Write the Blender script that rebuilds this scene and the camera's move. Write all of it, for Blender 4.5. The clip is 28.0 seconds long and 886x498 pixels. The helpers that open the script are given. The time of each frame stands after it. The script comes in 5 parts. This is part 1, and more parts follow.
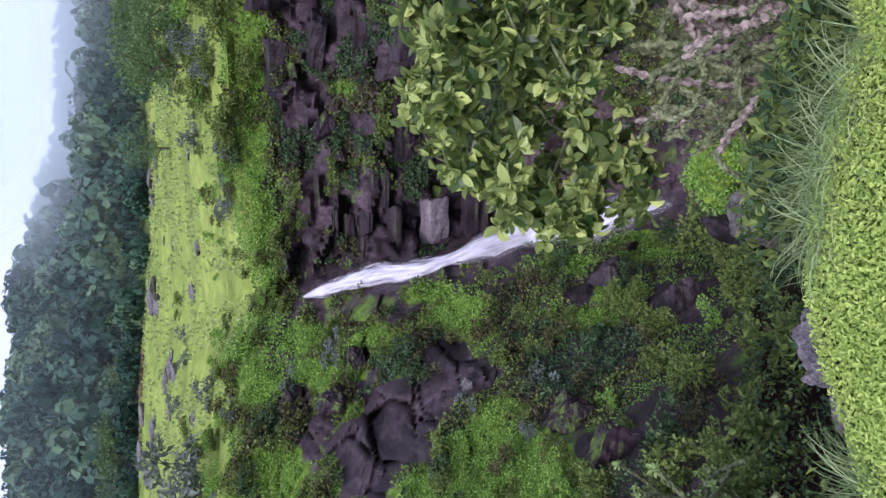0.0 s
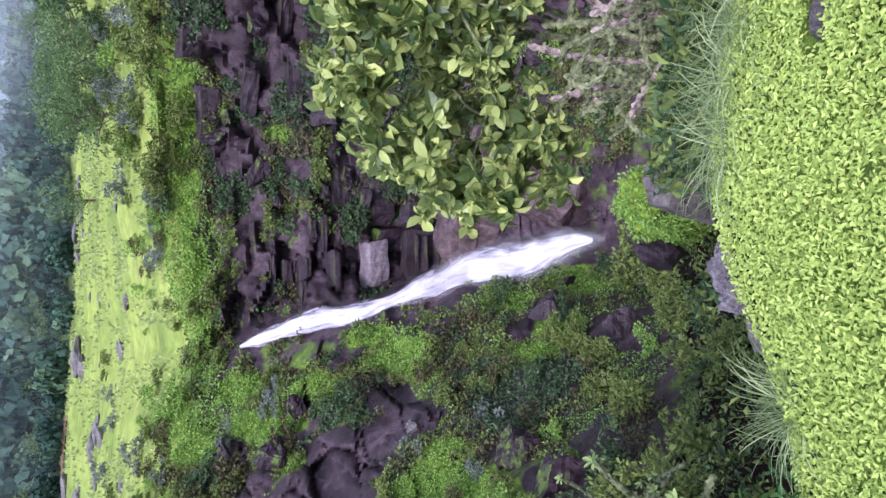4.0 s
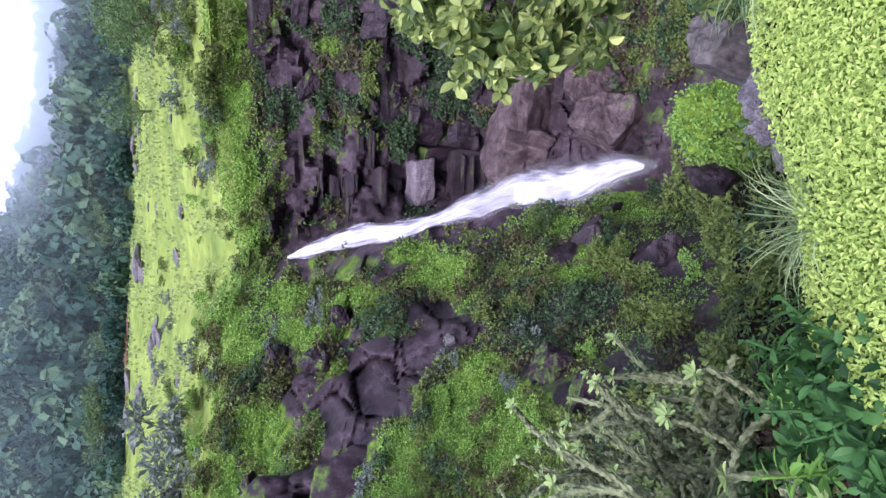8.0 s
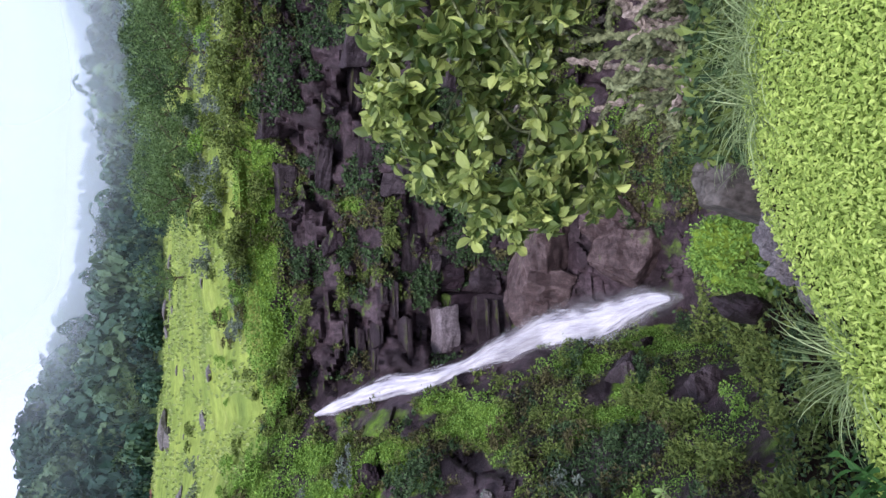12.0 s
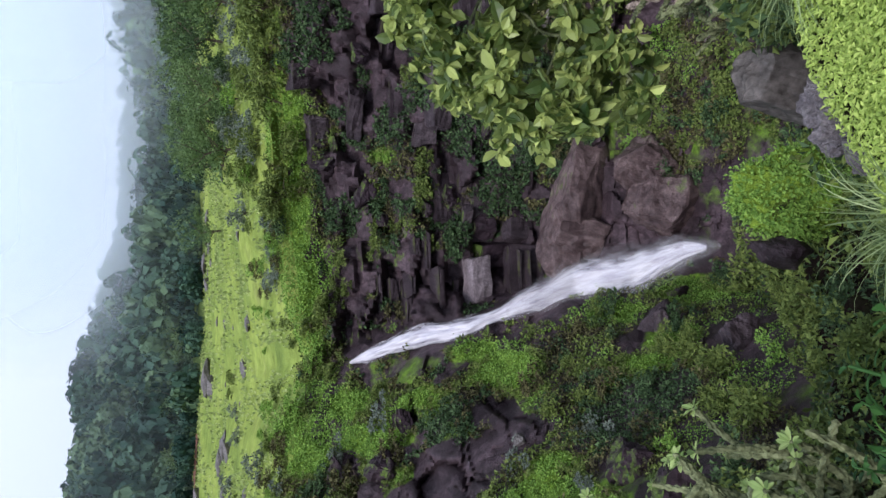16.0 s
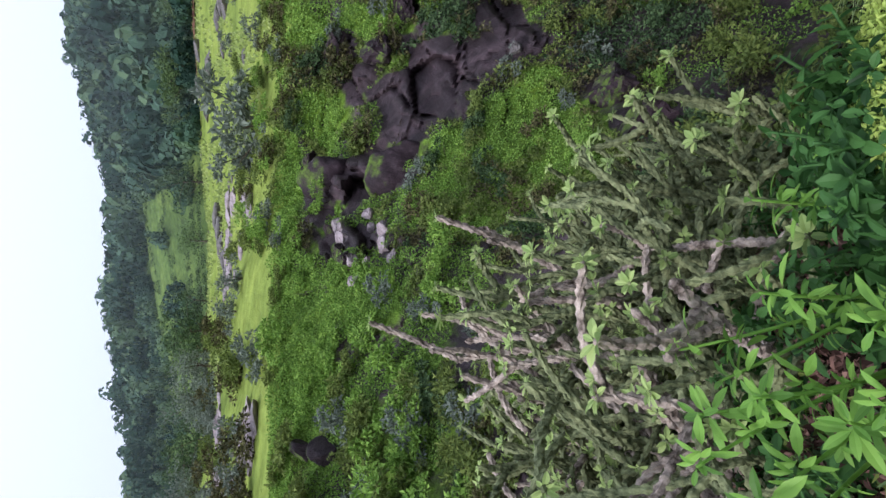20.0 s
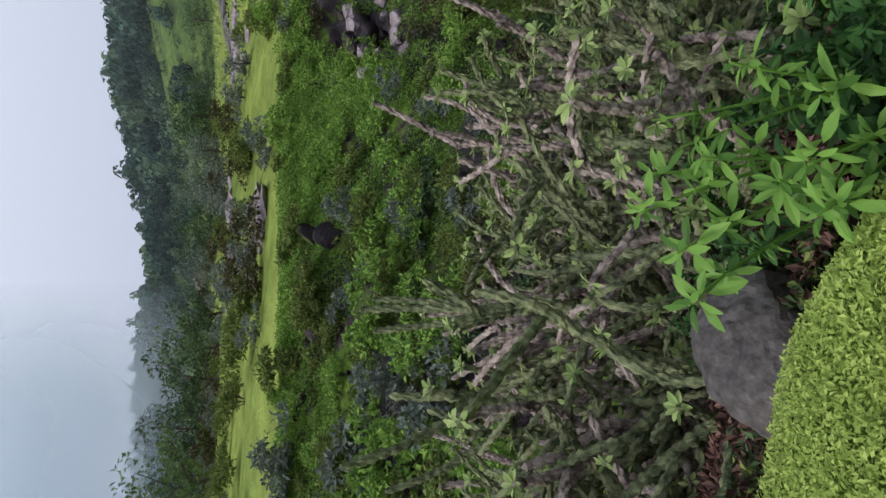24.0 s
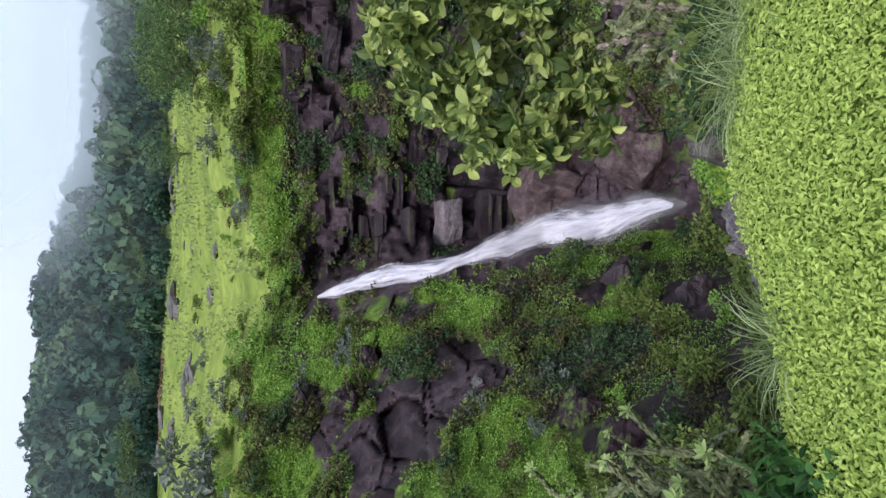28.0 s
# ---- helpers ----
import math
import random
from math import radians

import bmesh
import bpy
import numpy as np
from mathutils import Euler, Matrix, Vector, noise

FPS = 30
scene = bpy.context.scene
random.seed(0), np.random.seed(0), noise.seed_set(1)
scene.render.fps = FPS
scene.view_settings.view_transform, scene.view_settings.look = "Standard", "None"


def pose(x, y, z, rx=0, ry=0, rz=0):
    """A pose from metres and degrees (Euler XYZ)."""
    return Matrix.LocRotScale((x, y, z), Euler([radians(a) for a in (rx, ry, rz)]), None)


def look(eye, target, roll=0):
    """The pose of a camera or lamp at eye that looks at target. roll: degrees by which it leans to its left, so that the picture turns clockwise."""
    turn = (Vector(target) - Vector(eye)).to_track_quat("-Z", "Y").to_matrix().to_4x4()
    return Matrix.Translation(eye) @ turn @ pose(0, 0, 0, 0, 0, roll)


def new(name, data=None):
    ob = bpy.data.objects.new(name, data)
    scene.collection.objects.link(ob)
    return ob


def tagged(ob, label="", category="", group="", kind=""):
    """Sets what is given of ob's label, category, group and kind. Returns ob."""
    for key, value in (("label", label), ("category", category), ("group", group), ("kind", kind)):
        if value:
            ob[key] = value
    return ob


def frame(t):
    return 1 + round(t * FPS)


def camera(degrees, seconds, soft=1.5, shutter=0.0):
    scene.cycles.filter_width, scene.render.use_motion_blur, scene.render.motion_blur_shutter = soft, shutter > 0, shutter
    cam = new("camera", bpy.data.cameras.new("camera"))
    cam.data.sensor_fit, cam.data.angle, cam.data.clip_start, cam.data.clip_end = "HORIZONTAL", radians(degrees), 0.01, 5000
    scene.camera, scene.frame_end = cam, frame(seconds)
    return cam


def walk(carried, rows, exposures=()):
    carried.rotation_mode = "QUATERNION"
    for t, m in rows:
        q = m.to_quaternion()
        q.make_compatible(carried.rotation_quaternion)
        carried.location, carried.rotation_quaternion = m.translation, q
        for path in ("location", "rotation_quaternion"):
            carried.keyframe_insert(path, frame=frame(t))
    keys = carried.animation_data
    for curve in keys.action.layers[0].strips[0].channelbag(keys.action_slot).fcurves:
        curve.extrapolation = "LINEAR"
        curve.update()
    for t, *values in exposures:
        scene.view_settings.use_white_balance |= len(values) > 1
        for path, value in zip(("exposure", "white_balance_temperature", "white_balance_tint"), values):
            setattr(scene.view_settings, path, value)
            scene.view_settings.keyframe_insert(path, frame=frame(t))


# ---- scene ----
from mathutils.bvhtree import BVHTree

cam = camera(71.0, 28.0)

# The phone is held upright, its picture lies on its side: seconds, eye, heading to the right, tilt, lean.
ROWS = [
    (0, 0.496, 0.023, 1.759, -5.83, -17.83, 0.05),
    (0.5, 0.475, 0.043, 1.736, -6.04, -18.22, 0.69),
    (1, 0.458, 0.061, 1.718, -7.46, -18.73, -0.08),
    (1.5, 0.441, 0.076, 1.704, -6.01, -19.64, 1.21),
    (2, 0.422, 0.086, 1.694, -6.25, -20.65, 0.02),
    (2.5, 0.393, 0.091, 1.686, -5.72, -21.53, 1.05),
    (3, 0.351, 0.087, 1.677, -2.01, -23.79, 0.94),
    (3.5, 0.298, 0.073, 1.670, -1.20, -23.22, -0.31),
    (5.5, 0.088, 0.014, 1.587, -1.72, -23.08, 0.27),
    (6, 0.067, 0.044, 1.570, -4.52, -22.56, 0.92),
    (6.5, 0.046, 0.055, 1.555, -3.24, -24.12, 0.38),
    (7, 0.020, 0.042, 1.557, -1.90, -25.25, -0.18),
    (7.5, -0.006, 0.017, 1.576, -4.24, -22.87, -1.05),
    (8, -0.019, 0.005, 1.588, -8.37, -18.87, -0.23),
    (8.5, -0.014, 0.011, 1.582, -11.30, -17.74, -0.91),
    (9, -0.005, 0.023, 1.570, -10.13, -18.04, -0.34),
    (9.5, -0.006, 0.025, 1.568, -7.61, -18.05, 0.16),
    (10, -0.011, 0.022, 1.573, -4.87, -17.64, 0.52),
    (10.5, -0.009, 0.018, 1.578, -2.76, -17.30, 0.47),
    (11, -0.001, 0.016, 1.581, 0.00, -16.85, 0.65),
    (11.5, 0.010, 0.018, 1.576, 2.81, -16.61, 0.62),
    (12, 0.021, 0.024, 1.565, 5.62, -16.54, 0.29),
    (12.5, 0.034, 0.030, 1.553, 8.53, -16.16, 0.42),
    (13, 0.048, 0.032, 1.545, 10.57, -15.94, 0.33),
    (13.5, 0.061, 0.025, 1.549, 10.76, -15.72, -0.24),
    (15.5, -0.214, 0.117, 1.532, 5.71, -13.98, -0.89),
    (16, -0.152, 0.078, 1.524, 1.31, -13.51, -1.08),
    (16.5, -0.092, 0.042, 1.529, -4.02, -12.57, -1.44),
    (17, -0.067, 0.021, 1.538, -8.51, -10.82, -0.96),
    (17.5, -0.079, 0.027, 1.538, -13.03, -9.26, -0.48),
    (18, -0.104, 0.040, 1.529, -17.16, -9.53, -0.70),
    (18.5, -0.120, 0.037, 1.521, -19.87, -10.16, -0.92),
    (19, -0.117, 0.019, 1.511, -25.70, -10.82, -1.87),
    (19.5, -0.093, -0.007, 1.495, -31.98, -13.16, -0.85),
    (20, -0.062, -0.045, 1.477, -35.87, -13.16, -0.21),
    (20.5, -0.041, -0.094, 1.465, -40.38, -13.39, -0.03),
    (21, -0.037, -0.142, 1.459, -44.94, -13.16, 0.29),
    (21.5, -0.045, -0.180, 1.458, -49.61, -12.65, 0.23),
    (22, -0.055, -0.205, 1.457, -53.82, -12.25, 0.22),
    (22.5, -0.063, -0.220, 1.457, -58.55, -12.32, -0.03),
    (24.5, -0.060, -0.200, 1.450, -48.04, -12.35, 0.58),
    (25, -0.070, -0.170, 1.452, -38.68, -13.06, 1.05),
    (25.5, -0.030, -0.120, 1.480, -32.22, -13.32, 0.60),
    (26, 0.040, -0.090, 1.550, -26.35, -12.97, -0.05),
    (26.5, 0.090, -0.085, 1.570, -19.65, -13.29, -0.10),
    (27, 0.120, -0.085, 1.570, -12.69, -14.63, 0.13),
    (27.5, 0.160, -0.088, 1.570, -7.62, -15.23, 0.71),
    (28, 0.180, -0.090, 1.550, -5.01, -16.11, 0.49),
]


def held(x, y, z, heading, tilt, lean):
    return pose(x, y, z, 90 + tilt, 0, -heading) @ pose(0, 0, 0, 0, 0, lean - 90)


EXPOSURES = [(0, 0.52, 5800, 27), (1, 0.68, 5750, 29), (2, 0.92, 5700, 31), (3, 1.08, 5700, 31), (7, 0.95, 5800, 29), (8, 1.05, 5700, 31), (9.5, 0.67, 5900, 25), (12, 0.6, 6000, 22), (13, 0.45, 6050, 20), (16, 0.33, 6100, 16), (18, 0.13, 6100, 15), (19, 0.38, 6200, 15), (20, 0.47, 6200, 16), (21, 0.36, 6200, 17), (22, 0.2, 6200, 18), (24.5, -0.15, 6500, 15), (25.3, 0.0, 6400, 15), (26, 0.22, 6300, 14), (27, 0.3, 6300, 13), (28, 0.38, 6200, 16)]
walk(cam, [(r[0], held(*r[1:])) for r in ROWS], EXPOSURES)

# ---------------------------------------------------------------- light
world = bpy.data.worlds.new("overcast_sky")
scene.world = world
world.use_nodes = True
wn, wl = world.node_tree.nodes, world.node_tree.links
wn.clear()
sky = wn.new("ShaderNodeTexSky")
sky.sky_type, sky.sun_disc = "NISHITA", False
sky.sun_elevation, sky.sun_rotation = radians(52), radians(200)
sky.air_density, sky.dust_density = 1.0, 4.0
veil = wn.new("ShaderNodeMix")
veil.data_type = "RGBA"
veil.inputs["Factor"].default_value = 0.8
wtc, wsep, wramp = wn.new("ShaderNodeTexCoord"), wn.new("ShaderNodeSeparateXYZ"), wn.new("ShaderNodeMapRange")
wl.new(wtc.outputs["Generated"], wsep.inputs[0])
wl.new(wsep.outputs[2], wramp.inputs["Value"])
wramp.inputs["From Min"].default_value, wramp.inputs["From Max"].default_value = 0.12, 0.5
wmix = wn.new("ShaderNodeMix")
wmix.data_type = "RGBA"
wmix.inputs["A"].default_value, wmix.inputs["B"].default_value = (6.3, 6.8, 8.3, 1), (9.6, 10.8, 12.0, 1)
wl.new(wramp.outputs[0], wmix.inputs["Factor"])
wl.new(wmix.outputs["Result"], veil.inputs["B"])
wbg = wn.new("ShaderNodeBackground")
wbg.inputs["Strength"].default_value = 0.1
wout = wn.new("ShaderNodeOutputWorld")
wl.new(sky.outputs[0], veil.inputs["A"])
wl.new(veil.outputs["Result"], wbg.inputs[0])
wl.new(wbg.outputs[0], wout.inputs[0])

sun = new("sun", bpy.data.lights.new("sun", "SUN"))
sun.data.energy, sun.data.angle, sun.data.color = 2.1, radians(18), (1.0, 0.97, 0.92)
sun.matrix_world = look((-6, -14, 26), (0, 8, 0))


# ---------------------------------------------------------------- materials
def ramp(nt, src, stops):
    """A colour ramp on a value: stops of (place, colour)."""
    n = nt.nodes.new("ShaderNodeValToRGB")
    els = n.color_ramp.elements
    while len(els) < len(stops):
        els.new(0.5)
    for e, (p, c) in zip(els, stops):
        e.position, e.color = p, (*c, 1) if len(c) == 3 else c
    nt.links.new(src, n.inputs[0])
    return n.outputs[0]


def noise_tex(nt, scale, detail=6, rough=0.6, stretch=None, coord="Object", kind="ShaderNodeTexNoise"):
    tc = nt.nodes.new("ShaderNodeTexCoord").outputs[coord]
    if stretch:
        mp = nt.nodes.new("ShaderNodeMapping")
        mp.inputs["Scale"].default_value = stretch
        nt.links.new(tc, mp.inputs["Vector"])
        tc = mp.outputs[0]
    n = nt.nodes.new(kind)
    n.inputs["Scale"].default_value = scale
    if kind == "ShaderNodeTexNoise":
        n.inputs["Detail"].default_value, n.inputs["Roughness"].default_value = detail, rough
    nt.links.new(tc, n.inputs["Vector"])
    return n.outputs[0]


def mixc(nt, fac, a, b, blend="MIX"):
    m = nt.nodes.new("ShaderNodeMix")
    m.data_type, m.blend_type = "RGBA", blend
    for key, v in (("Factor", fac), ("A", a), ("B", b)):
        if isinstance(v, (int, float)):
            m.inputs[key].default_value = v
        elif isinstance(v, tuple):
            m.inputs[key].default_value = (*v, 1)
        else:
            nt.links.new(v, m.inputs[key])
    return m.outputs["Result"]


def calc(nt, op, a, b=0.0, clamp=False):
    m = nt.nodes.new("ShaderNodeMath")
    m.operation, m.use_clamp = op, clamp
    for i, v in enumerate((a, b)):
        if isinstance(v, (int, float)):
            m.inputs[i].default_value = v
        else:
            nt.links.new(v, m.inputs[i])
    return m.outputs[0]


def base(name, rough=0.8, spec=0.3):
    m = bpy.data.materials.new(name)
    m.use_nodes = True
    b = m.node_tree.nodes["Principled BSDF"]
    b.inputs["Roughness"].default_value = rough
    b.inputs["Specular IOR Level"].default_value = spec
    return m, m.node_tree, b


def bump(nt, b, height, strength=0.5, distance=0.05):
    n = nt.nodes.new("ShaderNodeBump")
    n.inputs["Strength"].default_value, n.inputs["Distance"].default_value = strength, distance
    nt.links.new(height, n.inputs["Height"])
    nt.links.new(n.outputs[0], b.inputs["Normal"])


def leaf_mat(name, dark, light, rough=0.6, spec=0.12, glow=0.18, patch=0.4, grain=1.1, vary=1.0):
    """Leaf surface: colour varies leaf by leaf and in patches, some light passes through."""
    m, nt, b = base(name, rough, spec)
    dark, light = ((q[0] + 0.03 * q[1], q[1], q[2] + 0.10 * q[1]) for q in (dark, light))
    geo = nt.nodes.new("ShaderNodeNewGeometry")
    pick = calc(nt, "ADD", calc(nt, "MULTIPLY", geo.outputs["Random Per Island"], vary), 0.5 * (1 - vary))
    c = ramp(nt, pick, [(0.0, tuple(p * 0.55 for p in dark)), (0.4, tuple(0.78 * p + 0.22 * q for p, q in zip(dark, light))), (0.8, tuple(0.25 * p + 0.75 * q for p, q in zip(dark, light))), (1.0, tuple(q * 1.12 for q in light))])
    n = noise_tex(nt, grain, 3)
    c = mixc(nt, calc(nt, "MULTIPLY", n, patch), c, tuple(v * 0.55 for v in dark))
    nt.links.new(c, b.inputs["Base Color"])
    tr = nt.nodes.new("ShaderNodeBsdfTranslucent")
    nt.links.new(mixc(nt, 0.5, c, tuple(min(1, v * 1.3) for v in light)), tr.inputs[0])
    mx = nt.nodes.new("ShaderNodeMixShader")
    mx.inputs[0].default_value = glow
    nt.links.new(b.outputs[0], mx.inputs[1])
    nt.links.new(tr.outputs[0], mx.inputs[2])
    nt.links.new(mx.outputs[0], nt.nodes["Material Output"].inputs[0])
    return m


def rock_mat(name, dark, mid, light, moss=0.0, mosscol=(0.10, 0.17, 0.025), scale=1.0, rough=0.62, relief=0.9, grown=False):
    """Wet basalt: dark purple-brown with paler faces, moss on the tops and in patches."""
    m, nt, b = base(name, rough, 0.22)
    n1 = noise_tex(nt, 0.55 * scale, 8, 0.65)
    n2 = noise_tex(nt, 3.2 * scale, 8, 0.7, (1, 1, 0.45))
    c = ramp(nt, calc(nt, "ADD", calc(nt, "MULTIPLY", n1, 0.5), calc(nt, "MULTIPLY", n2, 0.5)), [(0.34, dark), (0.5, mid), (0.68, light)])
    n5 = noise_tex(nt, 14 * scale, 6, 0.7)
    c = mixc(nt, 0.8, c, ramp(nt, n5, [(0.32, (0.35, 0.33, 0.34)), (0.52, (0.95, 0.95, 0.95)), (0.72, (1.7, 1.6, 1.65))]), "MULTIPLY")
    h = calc(nt, "ADD", n2, calc(nt, "MULTIPLY", n5, 0.35))
    if moss > 0:
        geo = nt.nodes.new("ShaderNodeNewGeometry")
        sep = nt.nodes.new("ShaderNodeSeparateXYZ")
        nt.links.new(geo.outputs["Normal"], sep.inputs[0])
        n3 = noise_tex(nt, 0.33 * scale, 7, 0.68)
        f = calc(nt, "ADD", calc(nt, "MULTIPLY", sep.outputs[2], 0.45), calc(nt, "MULTIPLY", n3, 1.5))
        if grown:
            at = nt.nodes.new("ShaderNodeAttribute")
            at.attribute_name = "moss"
            f = calc(nt, "ADD", f, at.outputs["Fac"])
        f = calc(nt, "MULTIPLY", calc(nt, "SUBTRACT", f, 1.28 - moss), 6.0, True)
        n4 = noise_tex(nt, 5 * scale, 6, 0.7)
        mc = ramp(nt, n4, [(0.3, tuple(v * 0.45 for v in mosscol)), (0.5, mosscol), (0.7, tuple(min(1, v * 1.7) for v in mosscol))])
        c = mixc(nt, f, c, mc)
        nt.links.new(calc(nt, "ADD", calc(nt, "MULTIPLY", f, 0.35), rough - 0.1, True), b.inputs["Roughness"])
    nt.links.new(c, b.inputs["Base Color"])
    bump(nt, b, h, relief, 0.12 / scale)
    return m


M_CLIFF = rock_mat("wet_basalt_cliff", (0.014, 0.010, 0.012), (0.046, 0.031, 0.038), (0.15, 0.105, 0.125), 0.07, (0.11, 0.19, 0.022), grown=True)
M_ROCK = rock_mat("basalt_boulder", (0.009, 0.006, 0.008), (0.030, 0.019, 0.026), (0.080, 0.054, 0.070), 0.26, (0.08, 0.125, 0.025), scale=2.2, rough=0.7)
M_PINK = rock_mat("wet_brown_basalt", (0.028, 0.018, 0.02), (0.10, 0.070, 0.072), (0.25, 0.185, 0.185), 0.08, scale=1.2, rough=0.4)
M_SLAB = rock_mat("pale_wet_slab", (0.10, 0.08, 0.088), (0.19, 0.16, 0.175), (0.30, 0.26, 0.285), 0.0, scale=0.8, rough=0.35, relief=0.3)
M_CLIFF_BLOCK = rock_mat("purple_basalt_block", (0.022, 0.016, 0.02), (0.055, 0.042, 0.050), (0.12, 0.095, 0.11), 0.1, scale=1.0, rough=0.6)
M_DARK = rock_mat("dark_bedded_basalt", (0.012, 0.009, 0.011), (0.034, 0.024, 0.030), (0.085, 0.064, 0.076), 0.08, (0.05, 0.06, 0.015), scale=1.5)
M_PALE = rock_mat("pale_broken_stone", (0.13, 0.10, 0.11), (0.30, 0.25, 0.27), (0.48, 0.42, 0.45), 0.0, scale=3.0, rough=0.7)
M_BANKSTONE = rock_mat("lichened_bank_stone", (0.05, 0.044, 0.05), (0.14, 0.125, 0.135), (0.36, 0.34, 0.35), 0.04, scale=9.0, rough=0.75)
M_SMOOTH = rock_mat("smooth_grey_stone", (0.05, 0.045, 0.043), (0.10, 0.09, 0.085), (0.18, 0.165, 0.16), 0.0, scale=2.2, relief=0.22)
M_GREY = rock_mat("grey_lichen_stone", (0.05, 0.045, 0.045), (0.11, 0.10, 0.10), (0.24, 0.22, 0.22), 0.0, scale=3.5, rough=0.6)


def ground_mat(name, stops, scale, bumpy=0.06, fine=9.0):
    m, nt, b = base(name, 0.95, 0.05)
    n = noise_tex(nt, scale, 8, 0.65)
    c = ramp(nt, n, stops)
    f = noise_tex(nt, fine, 6, 0.75)
    c = mixc(nt, 0.75, c, ramp(nt, f, [(0.3, (0.35, 0.35, 0.3)), (0.6, (1, 1, 1)), (0.8, (1.25, 1.2, 0.9))]), "MULTIPLY")
    nt.links.new(c, b.inputs["Base Color"])
    bump(nt, b, f, 1.0, bumpy)
    return m


M_MEADOW = ground_mat("meadow_grass", [(0.3, (0.10, 0.15, 0.04)), (0.45, (0.20, 0.27, 0.06)), (0.6, (0.28, 0.35, 0.08)), (0.75, (0.25, 0.27, 0.10))], 0.16, 0.25, 1.1)
M_FIELD = ground_mat("terraced_field_grass", [(0.3, (0.05, 0.085, 0.03)), (0.5, (0.10, 0.16, 0.045)), (0.7, (0.18, 0.25, 0.065))], 0.10, 0.3, 0.8)
M_HILL = ground_mat("forest_floor", [(0.3, (0.02, 0.04, 0.022)), (0.5, (0.04, 0.07, 0.035)), (0.7, (0.07, 0.11, 0.05))], 0.05, 0.5, 0.6)
M_BANK = ground_mat("bank_soil_and_moss", [(0.3, (0.08, 0.12, 0.03)), (0.5, (0.17, 0.26, 0.05)), (0.7, (0.26, 0.36, 0.07))], 2.5, 0.02, 40.0)
# Slope earth taken near black: the deep shade between bushes is in its colour.
M_SLOPE = ground_mat("shade_darkened_slope_earth", [(0.3, (0.006, 0.004, 0.004)), (0.5, (0.020, 0.012, 0.010)), (0.72, (0.024, 0.030, 0.011))], 1.2, 0.05, 14.0)

# ---------------------------------------------------------------- the lie of the land
# By bearing round the eye (degrees, to the right): the near bank's edge, the gorge's floor, the far rim, the ridge.
BEAR = (-180, -110, -85, -65, -50, -38, -26, -15, -9, -3, 6, 18, 40, 70, 180)
EDGE_BEAR = (-180, -110, -87, -81, -75, -70, -66, -60, -50, -38, -28, -18, -9, -3, 6, 18, 40, 70, 180)
EDGE = (6, 2.0, 1.19, 1.10, 1.0, 0.885, 0.80, 0.73, 0.70, 0.75, 0.90, 0.92, 0.91, 0.935, 1.03, 1.14, 1.33, 4, 6)
FLOOR_R = (8, 5, 3.6, 4.0, 4.6, 5.6, 7.4, 9.6, 11.5, 16.6, 16.2, 15.6, 15, 12, 8)
FLOOR_Z = (0.2, -0.2, -0.9, -1.2, -1.6, -2.6, -4.6, -7.4, -9.0, -12.4, -12.6, -12.8, -12, -6, 0.2)
RIM_R = (14, 12, 11, 12.5, 14.5, 19, 24.5, 27.5, 29, 30.5, 31, 31, 30, 25, 14)
RIM_Z = (0.4, 1.0, 1.8, 1.9, 2.0, 2.1, 2.1, 1.8, 0.8, 1.7, 2.2, 2.5, 3, 3, 0.4)
RIDGE = (6, 9, 10, 10.4, 10.8, 12.2, 13.2, 13.8, 14.0, 12.4, 10.6, 10.4, 10, 9, 6)
MEADOW_END = 105.0


FINE = {table: np.interp(np.arange(-180, 180.05, 0.1), EDGE_BEAR if table is EDGE else BEAR, table).tolist() for table in (EDGE, FLOOR_R, FLOOR_Z, RIM_R, RIM_Z, RIDGE)}


def by_bearing(table, a):
    k = (a + 180) * 10
    i = min(3599, max(0, int(k)))
    fine = FINE[table]
    return fine[i] + (fine[i + 1] - fine[i]) * (k - i)


def lump(p, size, seed=0.0):
    return noise.noise(Vector(p) / size + Vector((seed, seed * 1.7, -seed)))


def wall_point(a, s):
    """A place on the gorge's far wall: bearing, and 0 at the floor to 1 at the rim."""
    rb, zb, rr, zr = (by_bearing(tb, a) for tb in (FLOOR_R, FLOOR_Z, RIM_R, RIM_Z))
    r, z = rb + (rr - rb) * s, zb + (zr - zb) * s ** 1.75
    return Vector((r * math.sin(radians(a)), r * math.cos(radians(a)), z))


FALL_LINE = ((0.0, 1.2, 0.19, 0.2), (0.19, 0.2, 0.31, -2.0), (0.31, -2.0, 0.44, -3.1), (0.44, -3.1, 0.56, -5.2), (0.56, -5.2, 0.64, -6.6), (0.64, -6.6, 0.74, -7.1), (0.74, -7.1, 0.9, -9.1), (0.9, -9.1, 1.0, -10.2))


def fall_bearing(s):
    """The line down which the water runs, as a bearing for each height of the wall."""
    for s0, a0, s1, a1 in FALL_LINE:
        if s <= s1:
            break
    return a0 + (a1 - a0) * (max(s, 0.0) - s0) / (s1 - s0)


